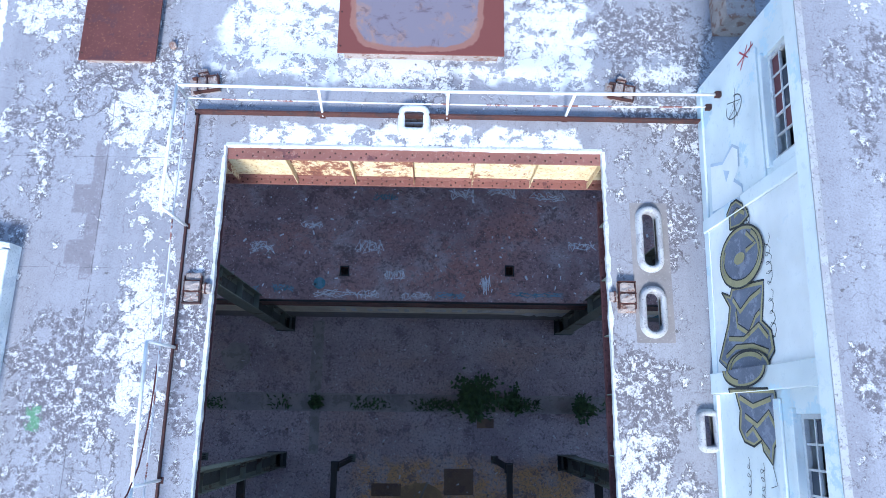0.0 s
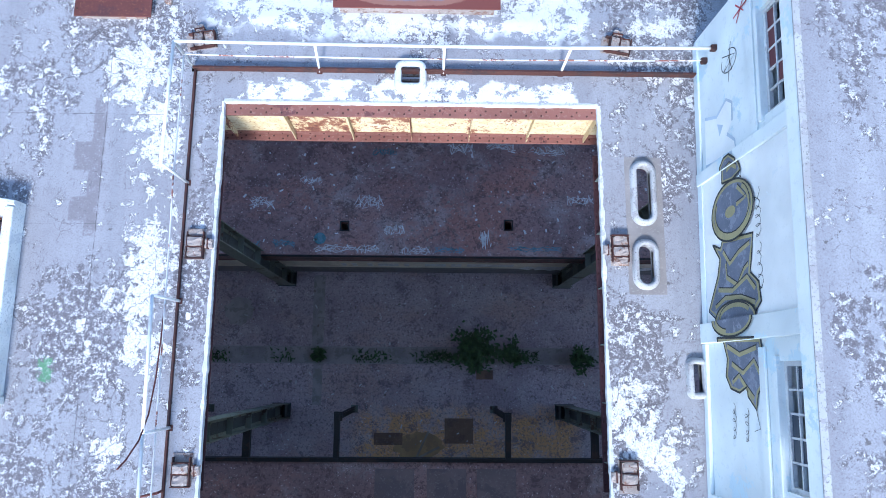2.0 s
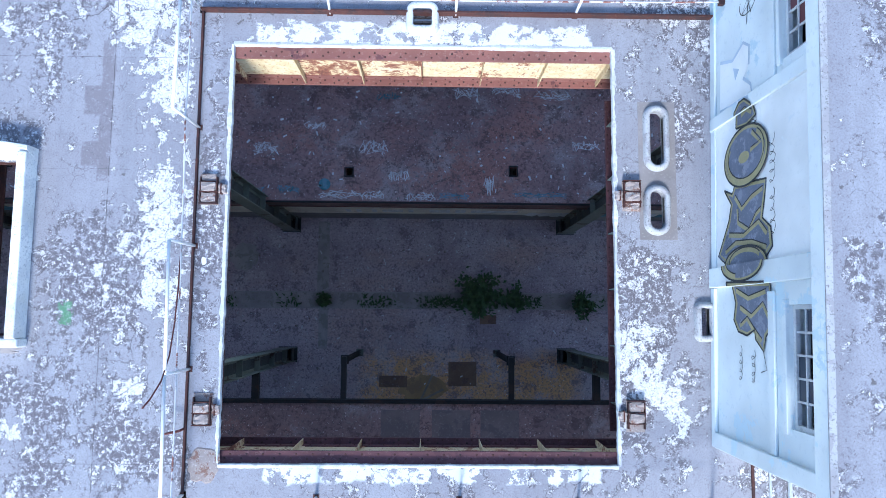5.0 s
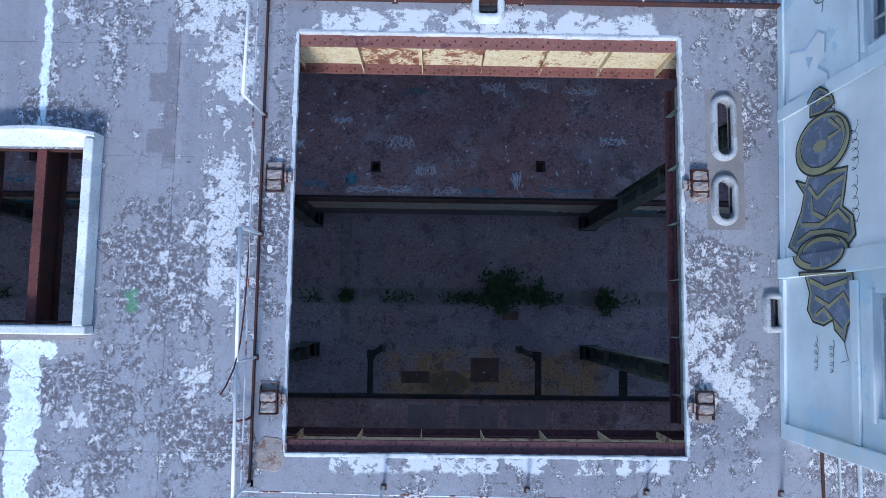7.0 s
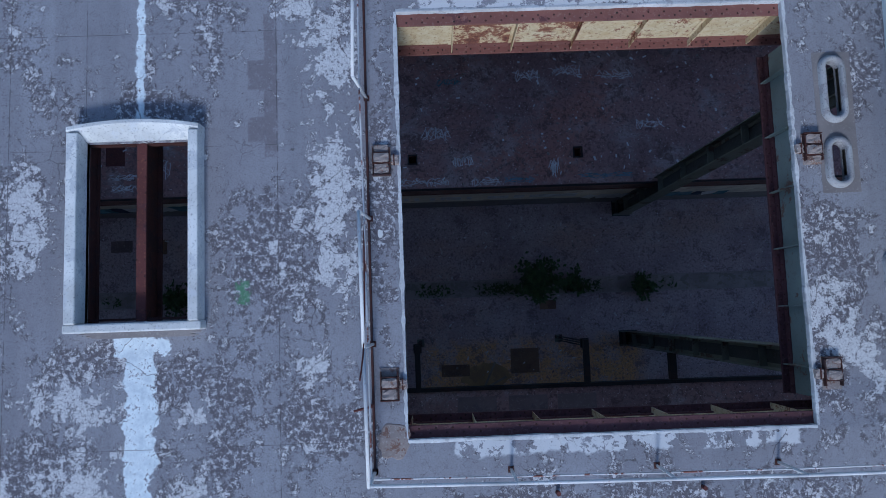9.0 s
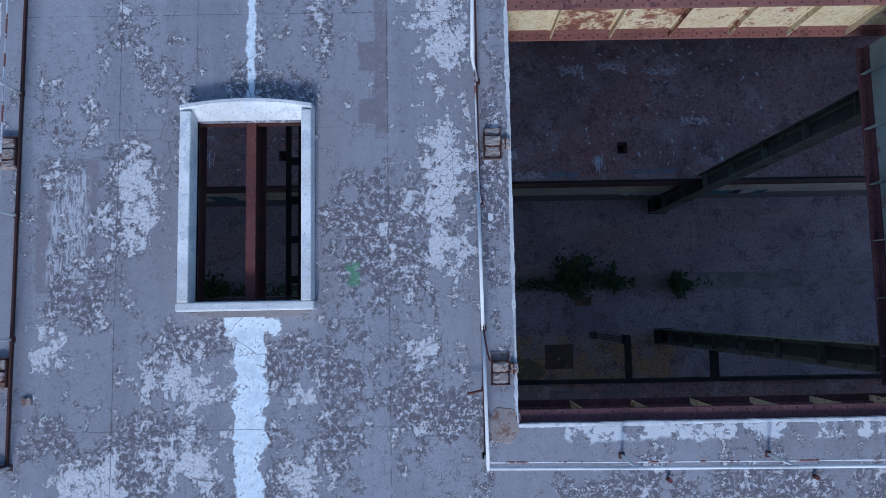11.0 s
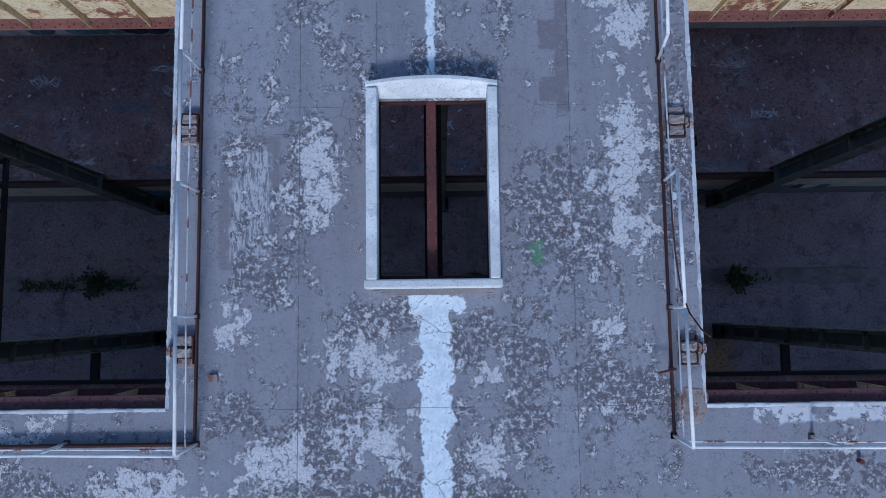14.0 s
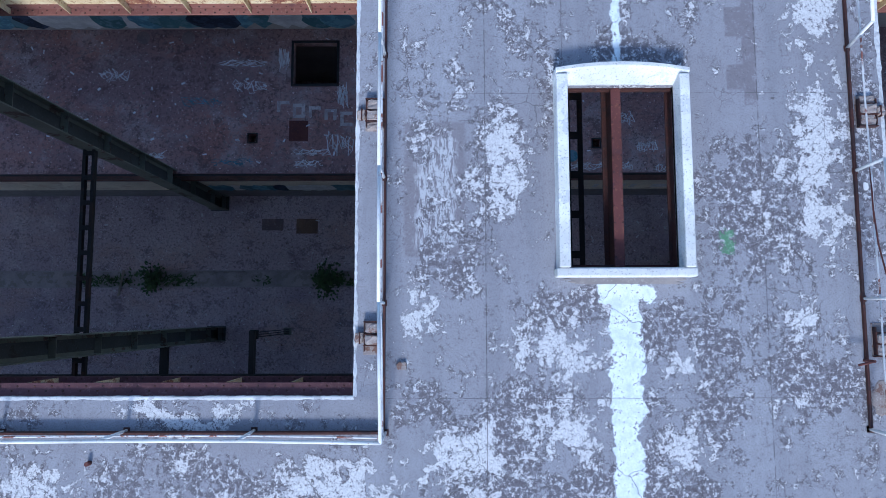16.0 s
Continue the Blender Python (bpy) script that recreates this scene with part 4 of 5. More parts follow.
part("upright", tubed([(0, 0, 0), (0, 0, 0.3)], 0.025, 8), RUST, b2)
part("arm", tubed([(0, 0, 0.28), (-0.3, -0.06, 0.33)], 0.022, 8), RUST, b2)
for y, z in ((6.12, 1.0), (6.08, 0.55)):
    solo("rail_socket", boxed(5.50, 5.62, y - 0.05, y + 0.05, z - 0.05, z + 0.05), RUST_DARK, "dark socket in the wall taking a rail", "socket")


# ---- the upper house beside the first shaft ----
TURN_H = -1.4
house = thing("penthouse", "upper block with limewashed wall, grille windows and flat roof", "building", (5.62, 6.75, 0), TURN_H)
# own frame: x into the house, y northward from the north corner (negative is south), z up
HL = 9.0
WZ = 3.86
WIN = ((-2.60, -0.80, 2.64, 3.8), (-8.25, -6.42, 2.68, 3.8))


def wall_with(y0, y1, z0, z1, x0, x1, holes):
    """A wall in the house's own y-z plane, with window holes through it."""
    bm = slab(y0, y1, z0, z1, x0, x1, holes)
    for v in bm.verts:
        v.co = Vector((v.co.z, v.co.x, v.co.y))
    return bm


part("wall", wall_with(-HL, 0.0, 0.0, WZ, 0.0, 0.32, WIN), WALL, house)
part("north_wall", boxed(0.321, 7.0, -0.3, 0.0, 0.0, WZ), WALL, house)
part("south_wall", boxed(0.321, 7.0, -HL, -HL + 0.3, 0.0, WZ), WALL, house)
part("panel", boxed(-0.03, -0.003, -5.695, -3.055, 0.21, WZ - 0.01, 0.005), BRIGHT, house, "whiter limewashed bay")
part("plinth", boxed(-0.07, -0.002, -HL, -6.08, 0.0, 0.16, 0.01), WALL, house)
part("plinth", boxed(-0.05, -0.002, -6.0, -0.1, 0.0, 0.20, 0.01), WALL, house)
part("pier", boxed(-0.10, -0.003, -6.07, -5.70, 0.0, WZ, 0.015), WALL, house)
part("pier", boxed(-0.07, -0.003, -3.05, -2.80, 0.0, WZ, 0.015), WALL, house)
part("pier", boxed(-0.08, -0.003, -HL, -HL + 0.28, 0.161, WZ, 0.015), WALL, house)
part("lintel", boxed(-0.05, -0.003, -2.79, -0.5, 2.22, 2.46, 0.012), WALL, house)
part("lintel", boxed(-0.05, -0.003, -HL + 0.285, -6.2, 2.12, 2.31, 0.012), WALL, house)
part("fascia", boxed(-0.33, -0.24, -HL - 0.12, 0.17, WZ + 0.0, WZ + 0.31, 0.01), WALL, house)
part("eave", boxed(-0.238, 7.0, -HL - 0.1, 0.15, WZ + 0.004, WZ + 0.315), ROOF, house, "grey painted flat roof")
part("roof_edge", boxed(-0.335, -0.23, -HL - 0.13, 0.18, WZ + 0.316, WZ + 0.35, 0.012), RIM, house, "white chipped roof edge")
GLASS, _, gb = material("dirty_glass", 0.15)
gb.inputs["Base Color"].default_value = (0.03, 0.04, 0.06, 1)
GLASS_RED, _, gb2 = material("maroon_pane", 0.4)
gb2.inputs["Base Color"].default_value = (0.10, 0.025, 0.03, 1)
# Near-black colour stands in for the unlit room behind the panes.
INSIDE, _, gb3 = material("unlit_room_colour", 0.9)
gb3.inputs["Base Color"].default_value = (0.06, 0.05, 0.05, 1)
part("dark_backing", boxed(2.5, 2.6, -HL + 0.31, -0.31, 0.0, WZ), INSIDE, house, "dark sheet standing in for the unlit room behind the windows")
rng = random.Random(4)
for k, (a, b, c, d) in enumerate(WIN):
    bm = bmesh.new()
    for q in ((a + 0.002, a + 0.07, c, d), (b - 0.07, b - 0.002, c, d), (a + 0.07, b - 0.07, c + 0.002, c + 0.07), (a + 0.07, b - 0.07, d - 0.07, d - 0.002)):
        box(bm, 0.06, 0.13, *q)
    w = part("window", bm, WHITE, house, "white steel window with small panes, some missing")
    part("sill", boxed(-0.06, 0.20, a - 0.08, b + 0.08, c - 0.10, c - 0.002, 0.012), WALL, w)
    rows_n, cols_n = 5, 4
    for i in range(1, rows_n):
        y = a + 0.07 + (b - a - 0.14) * i / rows_n
        part("glazing_bar", boxed(0.075, 0.105, y - 0.016, y + 0.016, c + 0.07, d - 0.07), WHITE, w)
    for j in range(1, cols_n):
        z = c + 0.07 + (d - c - 0.14) * j / cols_n
        part("glazing_bar", boxed(0.07, 0.11, a + 0.07, b - 0.07, z - 0.016, z + 0.016), WHITE, w)
    for i in range(rows_n):
        for j in range(cols_n):
            if rng.random() < (0.3 if k == 0 else 0.65):
                continue
            y0, y1 = (a + 0.07 + (b - a - 0.14) * (i + s) / rows_n for s in (0, 1))
            z0, z1 = (c + 0.07 + (d - c - 0.14) * (j + s) / cols_n for s in (0, 1))
            part("pane", boxed(0.088, 0.092, y0 + 0.017, y1 - 0.017, z0 + 0.017, z1 - 0.017), rng.choice((GLASS, GLASS_RED)) if k == 0 else GLASS, w)

# painted writing on the wall: plain shapes in its colours
G_FILL = make_speckled("slate_spray_paint", (0.16, 0.18, 0.24), (0.21, 0.23, 0.29), (0.27, 0.29, 0.33), 3.0, 0.55)
G_LINE = make_speckled("olive_spray_paint", (0.36, 0.33, 0.18), (0.28, 0.26, 0.15), (0.45, 0.42, 0.27), 3.0, 0.55)
G_BLACK = make_speckled("black_spray_paint", (0.04, 0.045, 0.05), (0.06, 0.06, 0.07), (0.1, 0.1, 0.1), 3.0, 0.6)
G_RED = make_speckled("red_spray_paint", (0.45, 0.07, 0.09), (0.4, 0.1, 0.1), (0.5, 0.2, 0.2), 3.0, 0.6)
G_PALE = make_speckled("pale_blue_spray_paint", (0.55, 0.63, 0.72), (0.75, 0.78, 0.8), (0.5, 0.6, 0.7), 2.0, 0.6)


def stroke(bm, pts, w, x):
    """A flat painted line on the wall's own y-z plane."""
    pts = [Vector(p) for p in pts]
    rows = []
    for i, p in enumerate(pts):
        d = (pts[min(i + 1, len(pts) - 1)] - pts[max(i - 1, 0)]).normalized()
        m = Vector((-d.y, d.x)) * w / 2
        rows.append([(x, *(p - m)), (x, *(p + m))])
    sheet(bm, rows)


def arc(y, z, ry, rz, a0, a1, n=18):
    return [(y + ry * math.cos(radians(a0 + (a1 - a0) * i / n)), z + rz * math.sin(radians(a0 + (a1 - a0) * i / n))) for i in range(n + 1)]


gr = thing("wall_painting", "slate-blue and olive spray painting running down the white wall", "graffiti", (5.62, 6.75, 0), TURN_H)
# how far the wall stands forward, band by band along it
BANDS = ((-9.0, -6.07, 0.0), (-6.07, -5.697, -0.10), (-5.697, -3.053, -0.03), (-3.053, -2.80, -0.07), (-2.80, 0.0, 0.0))


def painted(name, draw, mat, parent, lift, label):
    """Paint laid on the stepped wall: draw fills a flat mesh, which is cut at each step, a part for each face of the wall."""
    largest = None
    for y0, y1, face in BANDS:
        bm = bmesh.new()
        draw(bm)
        for y, way in ((y0, -1), (y1, 1)):
            bmesh.ops.bisect_plane(bm, geom=bm.verts[:] + bm.edges[:] + bm.faces[:], plane_co=(0, y, 0), plane_no=(0, way, 0), clear_outer=True)
        if not bm.faces:
            bm.free()
            continue
        for v in bm.verts:
            v.co.x = face - lift
        area = sum(f.calc_area() for f in bm.faces)
        ob = part(name, bm, mat, parent, label)
        if largest is None or area > largest[0]:
            largest = (area, ob)
    return largest[1]


def flat(pts):
    return lambda bm: bm.faces.new([bm.verts.new((0, *p)) for p in pts])


def lines(w, *runs):
    def draw(bm):
        for r in runs:
            stroke(bm, r, w, 0)
    return draw


def grown(pts, k):
    cy, cz = sum(p[0] for p in pts) / len(pts), sum(p[1] for p in pts) / len(pts)
    return [(cy + (y - cy) * k, cz + (z - cz) * k) for y, z in pts]


CAP = [(-3.28, 1.10), (-3.0, 1.12), (-2.87, 1.3), (-2.86, 1.5), (-3.0, 1.72), (-3.24, 1.84), (-3.32, 1.5)]
HEAD = arc(-3.85, 1.45, 0.52, 0.80, 0, 360, 40)[:-1]
UPPER = [(-4.30, 0.58), (-4.42, 0.9), (-4.28, 1.0), (-4.38, 2.14), (-4.75, 2.05), (-5.0, 1.98), (-5.18, 2.25), (-5.5, 2.3), (-5.68, 2.05), (-5.66, 0.62), (-5.5, 0.3), (-4.9, 0.75), (-4.6, 0.86)]
ROUND = arc(-5.70, 1.38, 0.30, 0.76, 0, 360, 36)[:-1]
LOWER = [(-6.0, 0.78), (-6.05, 2.15), (-6.4, 2.22), (-6.7, 2.27), (-6.92, 2.0), (-7.17, 1.92), (-6.98, 1.66), (-6.82, 1.62), (-6.92, 1.35), (-6.86, 1.03), (-6.66, 0.86), (-6.36, 0.94)]
MARKS = (
    ([(-3.1, 1.3), (-3.05, 1.5), (-3.15, 1.68)],),
    (arc(-3.85, 1.45, 0.43, 0.66, 40, 300), [(-3.5, 1.7), (-3.75, 2.0), (-3.8, 1.65)]),
    ([(-4.5, 1.0), (-4.75, 1.25), (-4.6, 1.6), (-4.52, 2.0)], [(-4.72, 1.1), (-4.98, 1.12), (-5.15, 1.5), (-4.92, 1.75), (-4.85, 1.92)], [(-5.15, 0.75), (-5.22, 1.3), (-5.05, 1.85), (-5.28, 2.12)], [(-5.45, 0.6), (-5.32, 1.0), (-5.36, 1.6), (-5.5, 2.1)]),
    (arc(-5.70, 1.38, 0.23, 0.60, 200, 420),),
    ([(-6.15, 0.95), (-6.3, 1.4), (-6.2, 2.0)], [(-6.45, 1.1), (-6.6, 1.5), (-6.4, 1.9), (-6.66, 2.12)], [(-6.76, 1.1), (-6.64, 1.35), (-6.8, 1.55), (-7.0, 1.85)]),
)
for i, (pts, marks) in enumerate(zip((UPPER, LOWER, CAP, ROUND, HEAD), (MARKS[2], MARKS[4], MARKS[0], MARKS[3], MARKS[1]))):
    up = 0.006 + 0.006 * i
    ring_ = pts + pts[:1]
    shape = painted("painted_shape", flat(pts), G_FILL, gr, up, "slate-blue painted fill")
    painted("inner_line", lines(0.07, grown(ring_, 0.94)), G_LINE, shape, up + 0.0012, "olive painted line")
    for run in marks:
        painted("mark", lines(0.075, run), G_LINE, shape, up + 0.0024, "olive painted mark")
        painted("mark_edge", lines(0.022, [(y + 0.045, z + 0.02) for y, z in run]), G_BLACK, shape, up + 0.0036, "black painted edge")
    painted("outline", lines(0.035, ring_), G_BLACK, shape, up + 0.0036, "black painted outline")
eye = painted("eye", flat(arc(-3.87, 1.42, 0.10, 0.20, 0, 360, 18)[:-1]), G_LINE, gr, 0.038, "olive painted eye")
WING = [(-1.80, 0.38), (-1.95, 0.9), (-1.78, 1.32), (-1.92, 1.54), (-2.25, 1.52), (-2.42, 1.30), (-2.62, 1.58), (-2.86, 1.62), (-2.74, 0.34)]
painted("pale_shape", flat(WING), BRIGHT, gr, 0.005, "white painted shape with a pale blue edge")
painted("pale_edge", lines(0.06, WING[:5], WING[5:]), G_PALE, gr, 0.0065, "pale blue painted line")
painted("pale_mark", flat([(-2.1, 0.92), (-2.2, 1.16), (-2.36, 1.0)]), G_PALE, gr, 0.008, "pale blue painted mark")


def tag(points, w, x):
    bm = bmesh.new()
    stroke(bm, points, w, x)
    part("tag_line", bm, G_BLACK, gr, "thin black spray line")


def squiggle(y, z, dy, dz, n, seed):
    """A loose hand-drawn line that can't be read."""
    rng = random.Random(seed)
    pts = []
    for i in range(n * 6 + 1):
        u = i / (n * 6)
        pts.append((y - dy * u + 0.06 * math.cos(i * 1.05 + rng.random()), z + dz * math.sin(i * 1.05 + rng.random() * 0.9) * rng.uniform(0.5, 1)))
    return pts


tag([(-0.95, 1.25), (-1.1, 1.75), (-1.25, 1.30), (-1.05, 1.5), (-1.35, 1.62)], 0.02, -0.008)
tag(arc(-1.12, 1.5, 0.2, 0.3, 0, 300), 0.018, -0.008)
tag([(-0.8, 1.6), (-1.5, 1.45)], 0.018, -0.008)
tag(squiggle(-3.75, 2.32, 0.75, 0.13, 5, 1), 0.012, -0.0345)
tag(squiggle(-4.6, 2.30, 0.75, 0.10, 4, 2), 0.012, -0.0345)
tag(squiggle(-3.15, 1.75, 0.3, 0.08, 3, 3), 0.012, -0.0345)
tag(squiggle(-7.15, 1.1, 0.55, 0.08, 4, 4), 0.012, -0.008)
tag(squiggle(-7.2, 1.55, 0.5, 0.09, 4, 5), 0.012, -0.008)
tag([(-7.05, 1.85), (-7.45, 2.0), (-7.5, 1.8)], 0.014, -0.008)
bm = bmesh.new()
stroke(bm, [(-0.25, 1.85), (-0.52, 2.15), (-0.3, 2.3)], 0.03, -0.008), stroke(bm, [(-0.28, 2.15), (-0.6, 1.85)], 0.03, -0.008), stroke(bm, [(-0.45, 1.75), (-0.38, 2.35)], 0.03, -0.008)
part("red_line", bm, G_RED, gr, "red spray lines")

solo("concrete_stub", boxed(6.0, 6.6, 7.95, 9.2, 0.0, 0.75, 0.03), BLOCK, "stained concrete stub on the roof beside the wall", "block")


# ---- things inside, far below ----
CHALK = make_speckled("chalky_white_paint", (0.78, 0.76, 0.76), (0.60, 0.57, 0.57), (0.30, 0.27, 0.27), 4.0, 0.6)
WORN_CHALK = make_speckled("worn_chalk_paint", (0.62, 0.55, 0.53), (0.40, 0.33, 0.32), (0.25, 0.2, 0.2), 2.5, 0.5)
TREAD = make_speckled("worn_tread_steel", (0.30, 0.215, 0.205), (0.20, 0.145, 0.145), (0.42, 0.35, 0.34), 1.0, 0.5)
TEAL = make_speckled("teal_spray_paint", (0.10, 0.22, 0.26), (0.16, 0.28, 0.34), (0.3, 0.4, 0.42), 1.2, 0.5)
LEAF = make_speckled("bush_leaf", (0.07, 0.12, 0.05), (0.10, 0.165, 0.06), (0.05, 0.08, 0.03), 3.0, 0.5, 0.6)
TWIG = make_speckled("twig_bark", (0.10, 0.075, 0.055), (0.07, 0.05, 0.04), (0.15, 0.12, 0.1), 4.0, 0.55)
WOOD = make_speckled("grey_timber", (0.38, 0.32, 0.25), (0.28, 0.22, 0.17), (0.45, 0.4, 0.34), 3.0, 0.55)
SAND = make_speckled("ochre_grit", (0.55, 0.36, 0.18), (0.38, 0.25, 0.14), (0.38, 0.28, 0.16), 1.6, 0.5)
PLATE = make_speckled("brown_floor_plate", (0.27, 0.17, 0.115), (0.19, 0.12, 0.09), (0.36, 0.26, 0.19), 1.2, 0.52)


def scrawl(x, y, w, h, z, seed, width=0.034, loops=7):
    """Illegible chalk scribble lying on a floor."""
    rng = random.Random(seed)
    bm = bmesh.new()
    pts = []
    for i in range(loops * 8):
        u = i / (loops * 8 - 1)
        pts.append(Vector((x + w * (u - 0.5) + 0.9 * w / loops * math.sin(i * 1.9 + rng.random() * 2.5), y + h * 0.5 * math.sin(i * 0.9 + rng.random() * 3) * rng.uniform(0.2, 1.0))))
    rows = []
    for i, p in enumerate(pts):
        d = pts[min(i + 1, len(pts) - 1)] - pts[max(i - 1, 0)]
        d = d.normalized() if d.length > 1e-4 else Vector((1, 0))
        m = Vector((-d.y, d.x)) * width / 2
        rows.append([(*(p - m), z + 0.004 + 0.00001 * i), (*(p + m), z + 0.004 + 0.00001 * i)])
    sheet(bm, rows)
    return bm


SCR = ((-7.2, 6.5, 1.1, 0.5), (-4.6, 6.25, 1.9, 0.5), (-3.0, 6.2, 1.2, 0.55), (-0.5, 6.15, 1.4, 0.5), (1.2, 6.2, 1.5, 0.45), (-1.6, 7.2, 0.9, 0.7), (-2.9, 8.7, 1.3, 0.9), (3.0, 6.8, 0.5, 1.3), (5.6, 6.3, 2.6, 0.35),
       (1.8, 11.6, 1.2, 0.8), (3.9, 11.8, 1.4, 0.7), (6.3, 11.5, 1.7, 0.6), (-2.2, 11.4, 1.1, 0.5), (-17.0, 7.4, 1.2, 1.6), (-18.4, 7.0, 1.6, 0.4), (-18.6, 6.4, 1.4, 0.45), (-22.4, 6.5, 1.8, 0.5), (-26.5, 6.8, 1.4, 0.5),
       (-22.0, 11.6, 2.2, 0.5), (-21.6, 10.4, 1.5, 0.8), (-24.0, 9.6, 1.8, 0.6), (-19.9, 11.8, 0.5, 1.3), (-28.5, 11.0, 1.4, 0.8), (-16.9, 9.9, 0.5, 1.6), (-9.2, 6.4, 1.5, 0.6), (-8.4, 8.6, 1.2, 0.8), (8.0, 8.9, 1.3, 0.6), (-5.9, 9.8, 1.0, 0.5))
for k, (x, y, w, hh) in enumerate(SCR):
    solo("chalk_scrawl", scrawl(x, y, w, hh, DECK_Z, k), CHALK if k % 4 else TEAL, "faded illegible scrawl painted on the deck", "graffiti", "scrawls on the deck")
for i in range(5):
    bm = bmesh.new()
    x, y, w, h, z0, z1 = -20.2 + i * 0.80, 9.62 - i * 0.14, 0.62, 0.74, DECK_Z + 0.001, DECK_Z + 0.005
    box(bm, x, x + w, y - 0.17, y, z0, z1)
    for j in range(1 + (i % 2)):
        box(bm, x + j * 0.44, x + j * 0.44 + 0.17, y - h + 0.172, y - 0.172, z0, z1)
    if i % 3 == 1:
        box(bm, x, x + w, y - h, y - h + 0.17, z0, z1)
    solo("painted_bar", bm, WORN_CHALK, "faded pale block painted on the deck", "graffiti")
bm = bmesh.new()
box(bm, -19.57, -18.61, 7.56, 8.6, DECK_Z + 0.001, DECK_Z + 0.004)
solo("red_patch", bm, RUST, "faded red rectangle painted on the deck", "patch")


def disc(x, y, r, mat, label):
    bm = bmesh.new()
    tube(bm, (x, y, DECK_Z), (x, y, DECK_Z + 0.03), r, 20)
    d = solo("manhole_cover", bm, mat, label, "manhole cover", "covers on the deck")
    return d


for x, y in ((-27.1, 12.95), (-24.8, 12.95), (6.85, 12.75), (9.0, 12.75)):
    disc(x, y, 0.33, TREAD, "round grey steel cover on the deck")
disc(-5.37, 6.75, 0.30, TEAL, "round teal painted cover on the deck")
for (a, b, c, d) in DECK_HOLES:
    t = 0.06 if b - a < 1 else 0.12
    hole = thing("deck_opening", "steel-framed opening in the deck", "floor opening")
    for q in ((a - t, a, c - t, d + t), (b, b + t, c - t, d + t), (a, b, c - t, c), (a, b, d, d + t)):
        part("frame_bar", boxed(*q, DECK_Z + 0.001, DECK_Z + 0.05), BLACK_STEEL, hole)

# deck plates of checkered steel on the southern deck
for i, x in enumerate((-2.3, 0.2, 2.6)):
    bm = boxed(x, x + 1.9, -8.5, -4.5, DECK_Z + 0.001, DECK_Z + 0.02)
    solo("tread_plate", bm, TREAD, "dark worn tread plate on the deck", "plate")

CREAM = make_speckled("cream_plaster", (0.84, 0.74, 0.60), (0.62, 0.50, 0.40), (0.45, 0.38, 0.33), 1.2, 0.56)
# wall of the aisle: pale tile row and painted shapes
tiles = setting("wall_band", boxed(X0, X1, 6.135, 6.149, -26.8, -24.4), CREAM, "pale plaster band on the aisle wall", "wall")
setting("wall_skirt", boxed(X0, X1, 6.135, 6.149, -28.84, -26.81), TAN, "darker lower part of the aisle wall", "wall")
rng = random.Random(8)
tile_mesh = mesh_of("tile", boxed(-0.14, 0.14, -0.012, 0.0, -0.42, 0.42), CHALK)
for i in range(36):
    if rng.random() < 0.25:
        continue
    part("tile", tile_mesh, None, tiles).location = (-5.0 + i * 0.3, 6.134, -25.75)
MURAL = (TEAL, make_speckled("ink_spray_paint", (0.03, 0.04, 0.07), (0.05, 0.07, 0.12), (0.1, 0.12, 0.15), 1.5, 0.5), CHALK, make_speckled("sky_spray_paint", (0.14, 0.30, 0.42), (0.2, 0.4, 0.5), (0.3, 0.4, 0.45), 1.5, 0.5))


def mural(x0, n, gap, y, z, hx, hz, seed):
    rng = random.Random(seed)
    mu = thing("wall_mural", "blue, teal and black spray painting along the wall", "graffiti", (x0, y, z))
    for i in range(n):
        bm = bmesh.new()
        k = rng.choice((4, 5, 7, 20))
        ph = rng.random() * 3
        vs = [bm.verts.new((i * gap + hx * rng.uniform(0.8, 1.1) * math.cos(math.tau * j / k + ph), -0.002 * (i % 3), hz * math.sin(math.tau * j / k + ph))) for j in range(k)]
        bm.faces.new(vs)
        part("painted_shape", bm, MURAL[rng.randrange(4)], mu)


mural(-25.6, 14, 0.65, 6.128, -26.2, 0.55, 0.9, 1)
mural(6.0, 12, 0.7, 6.128, -26.6, 0.5, 0.8, 2)
mural(-36.0, 24, 0.95, Y1 - 0.008, DECK_Z + 1.1, 0.85, 1.0, 3)

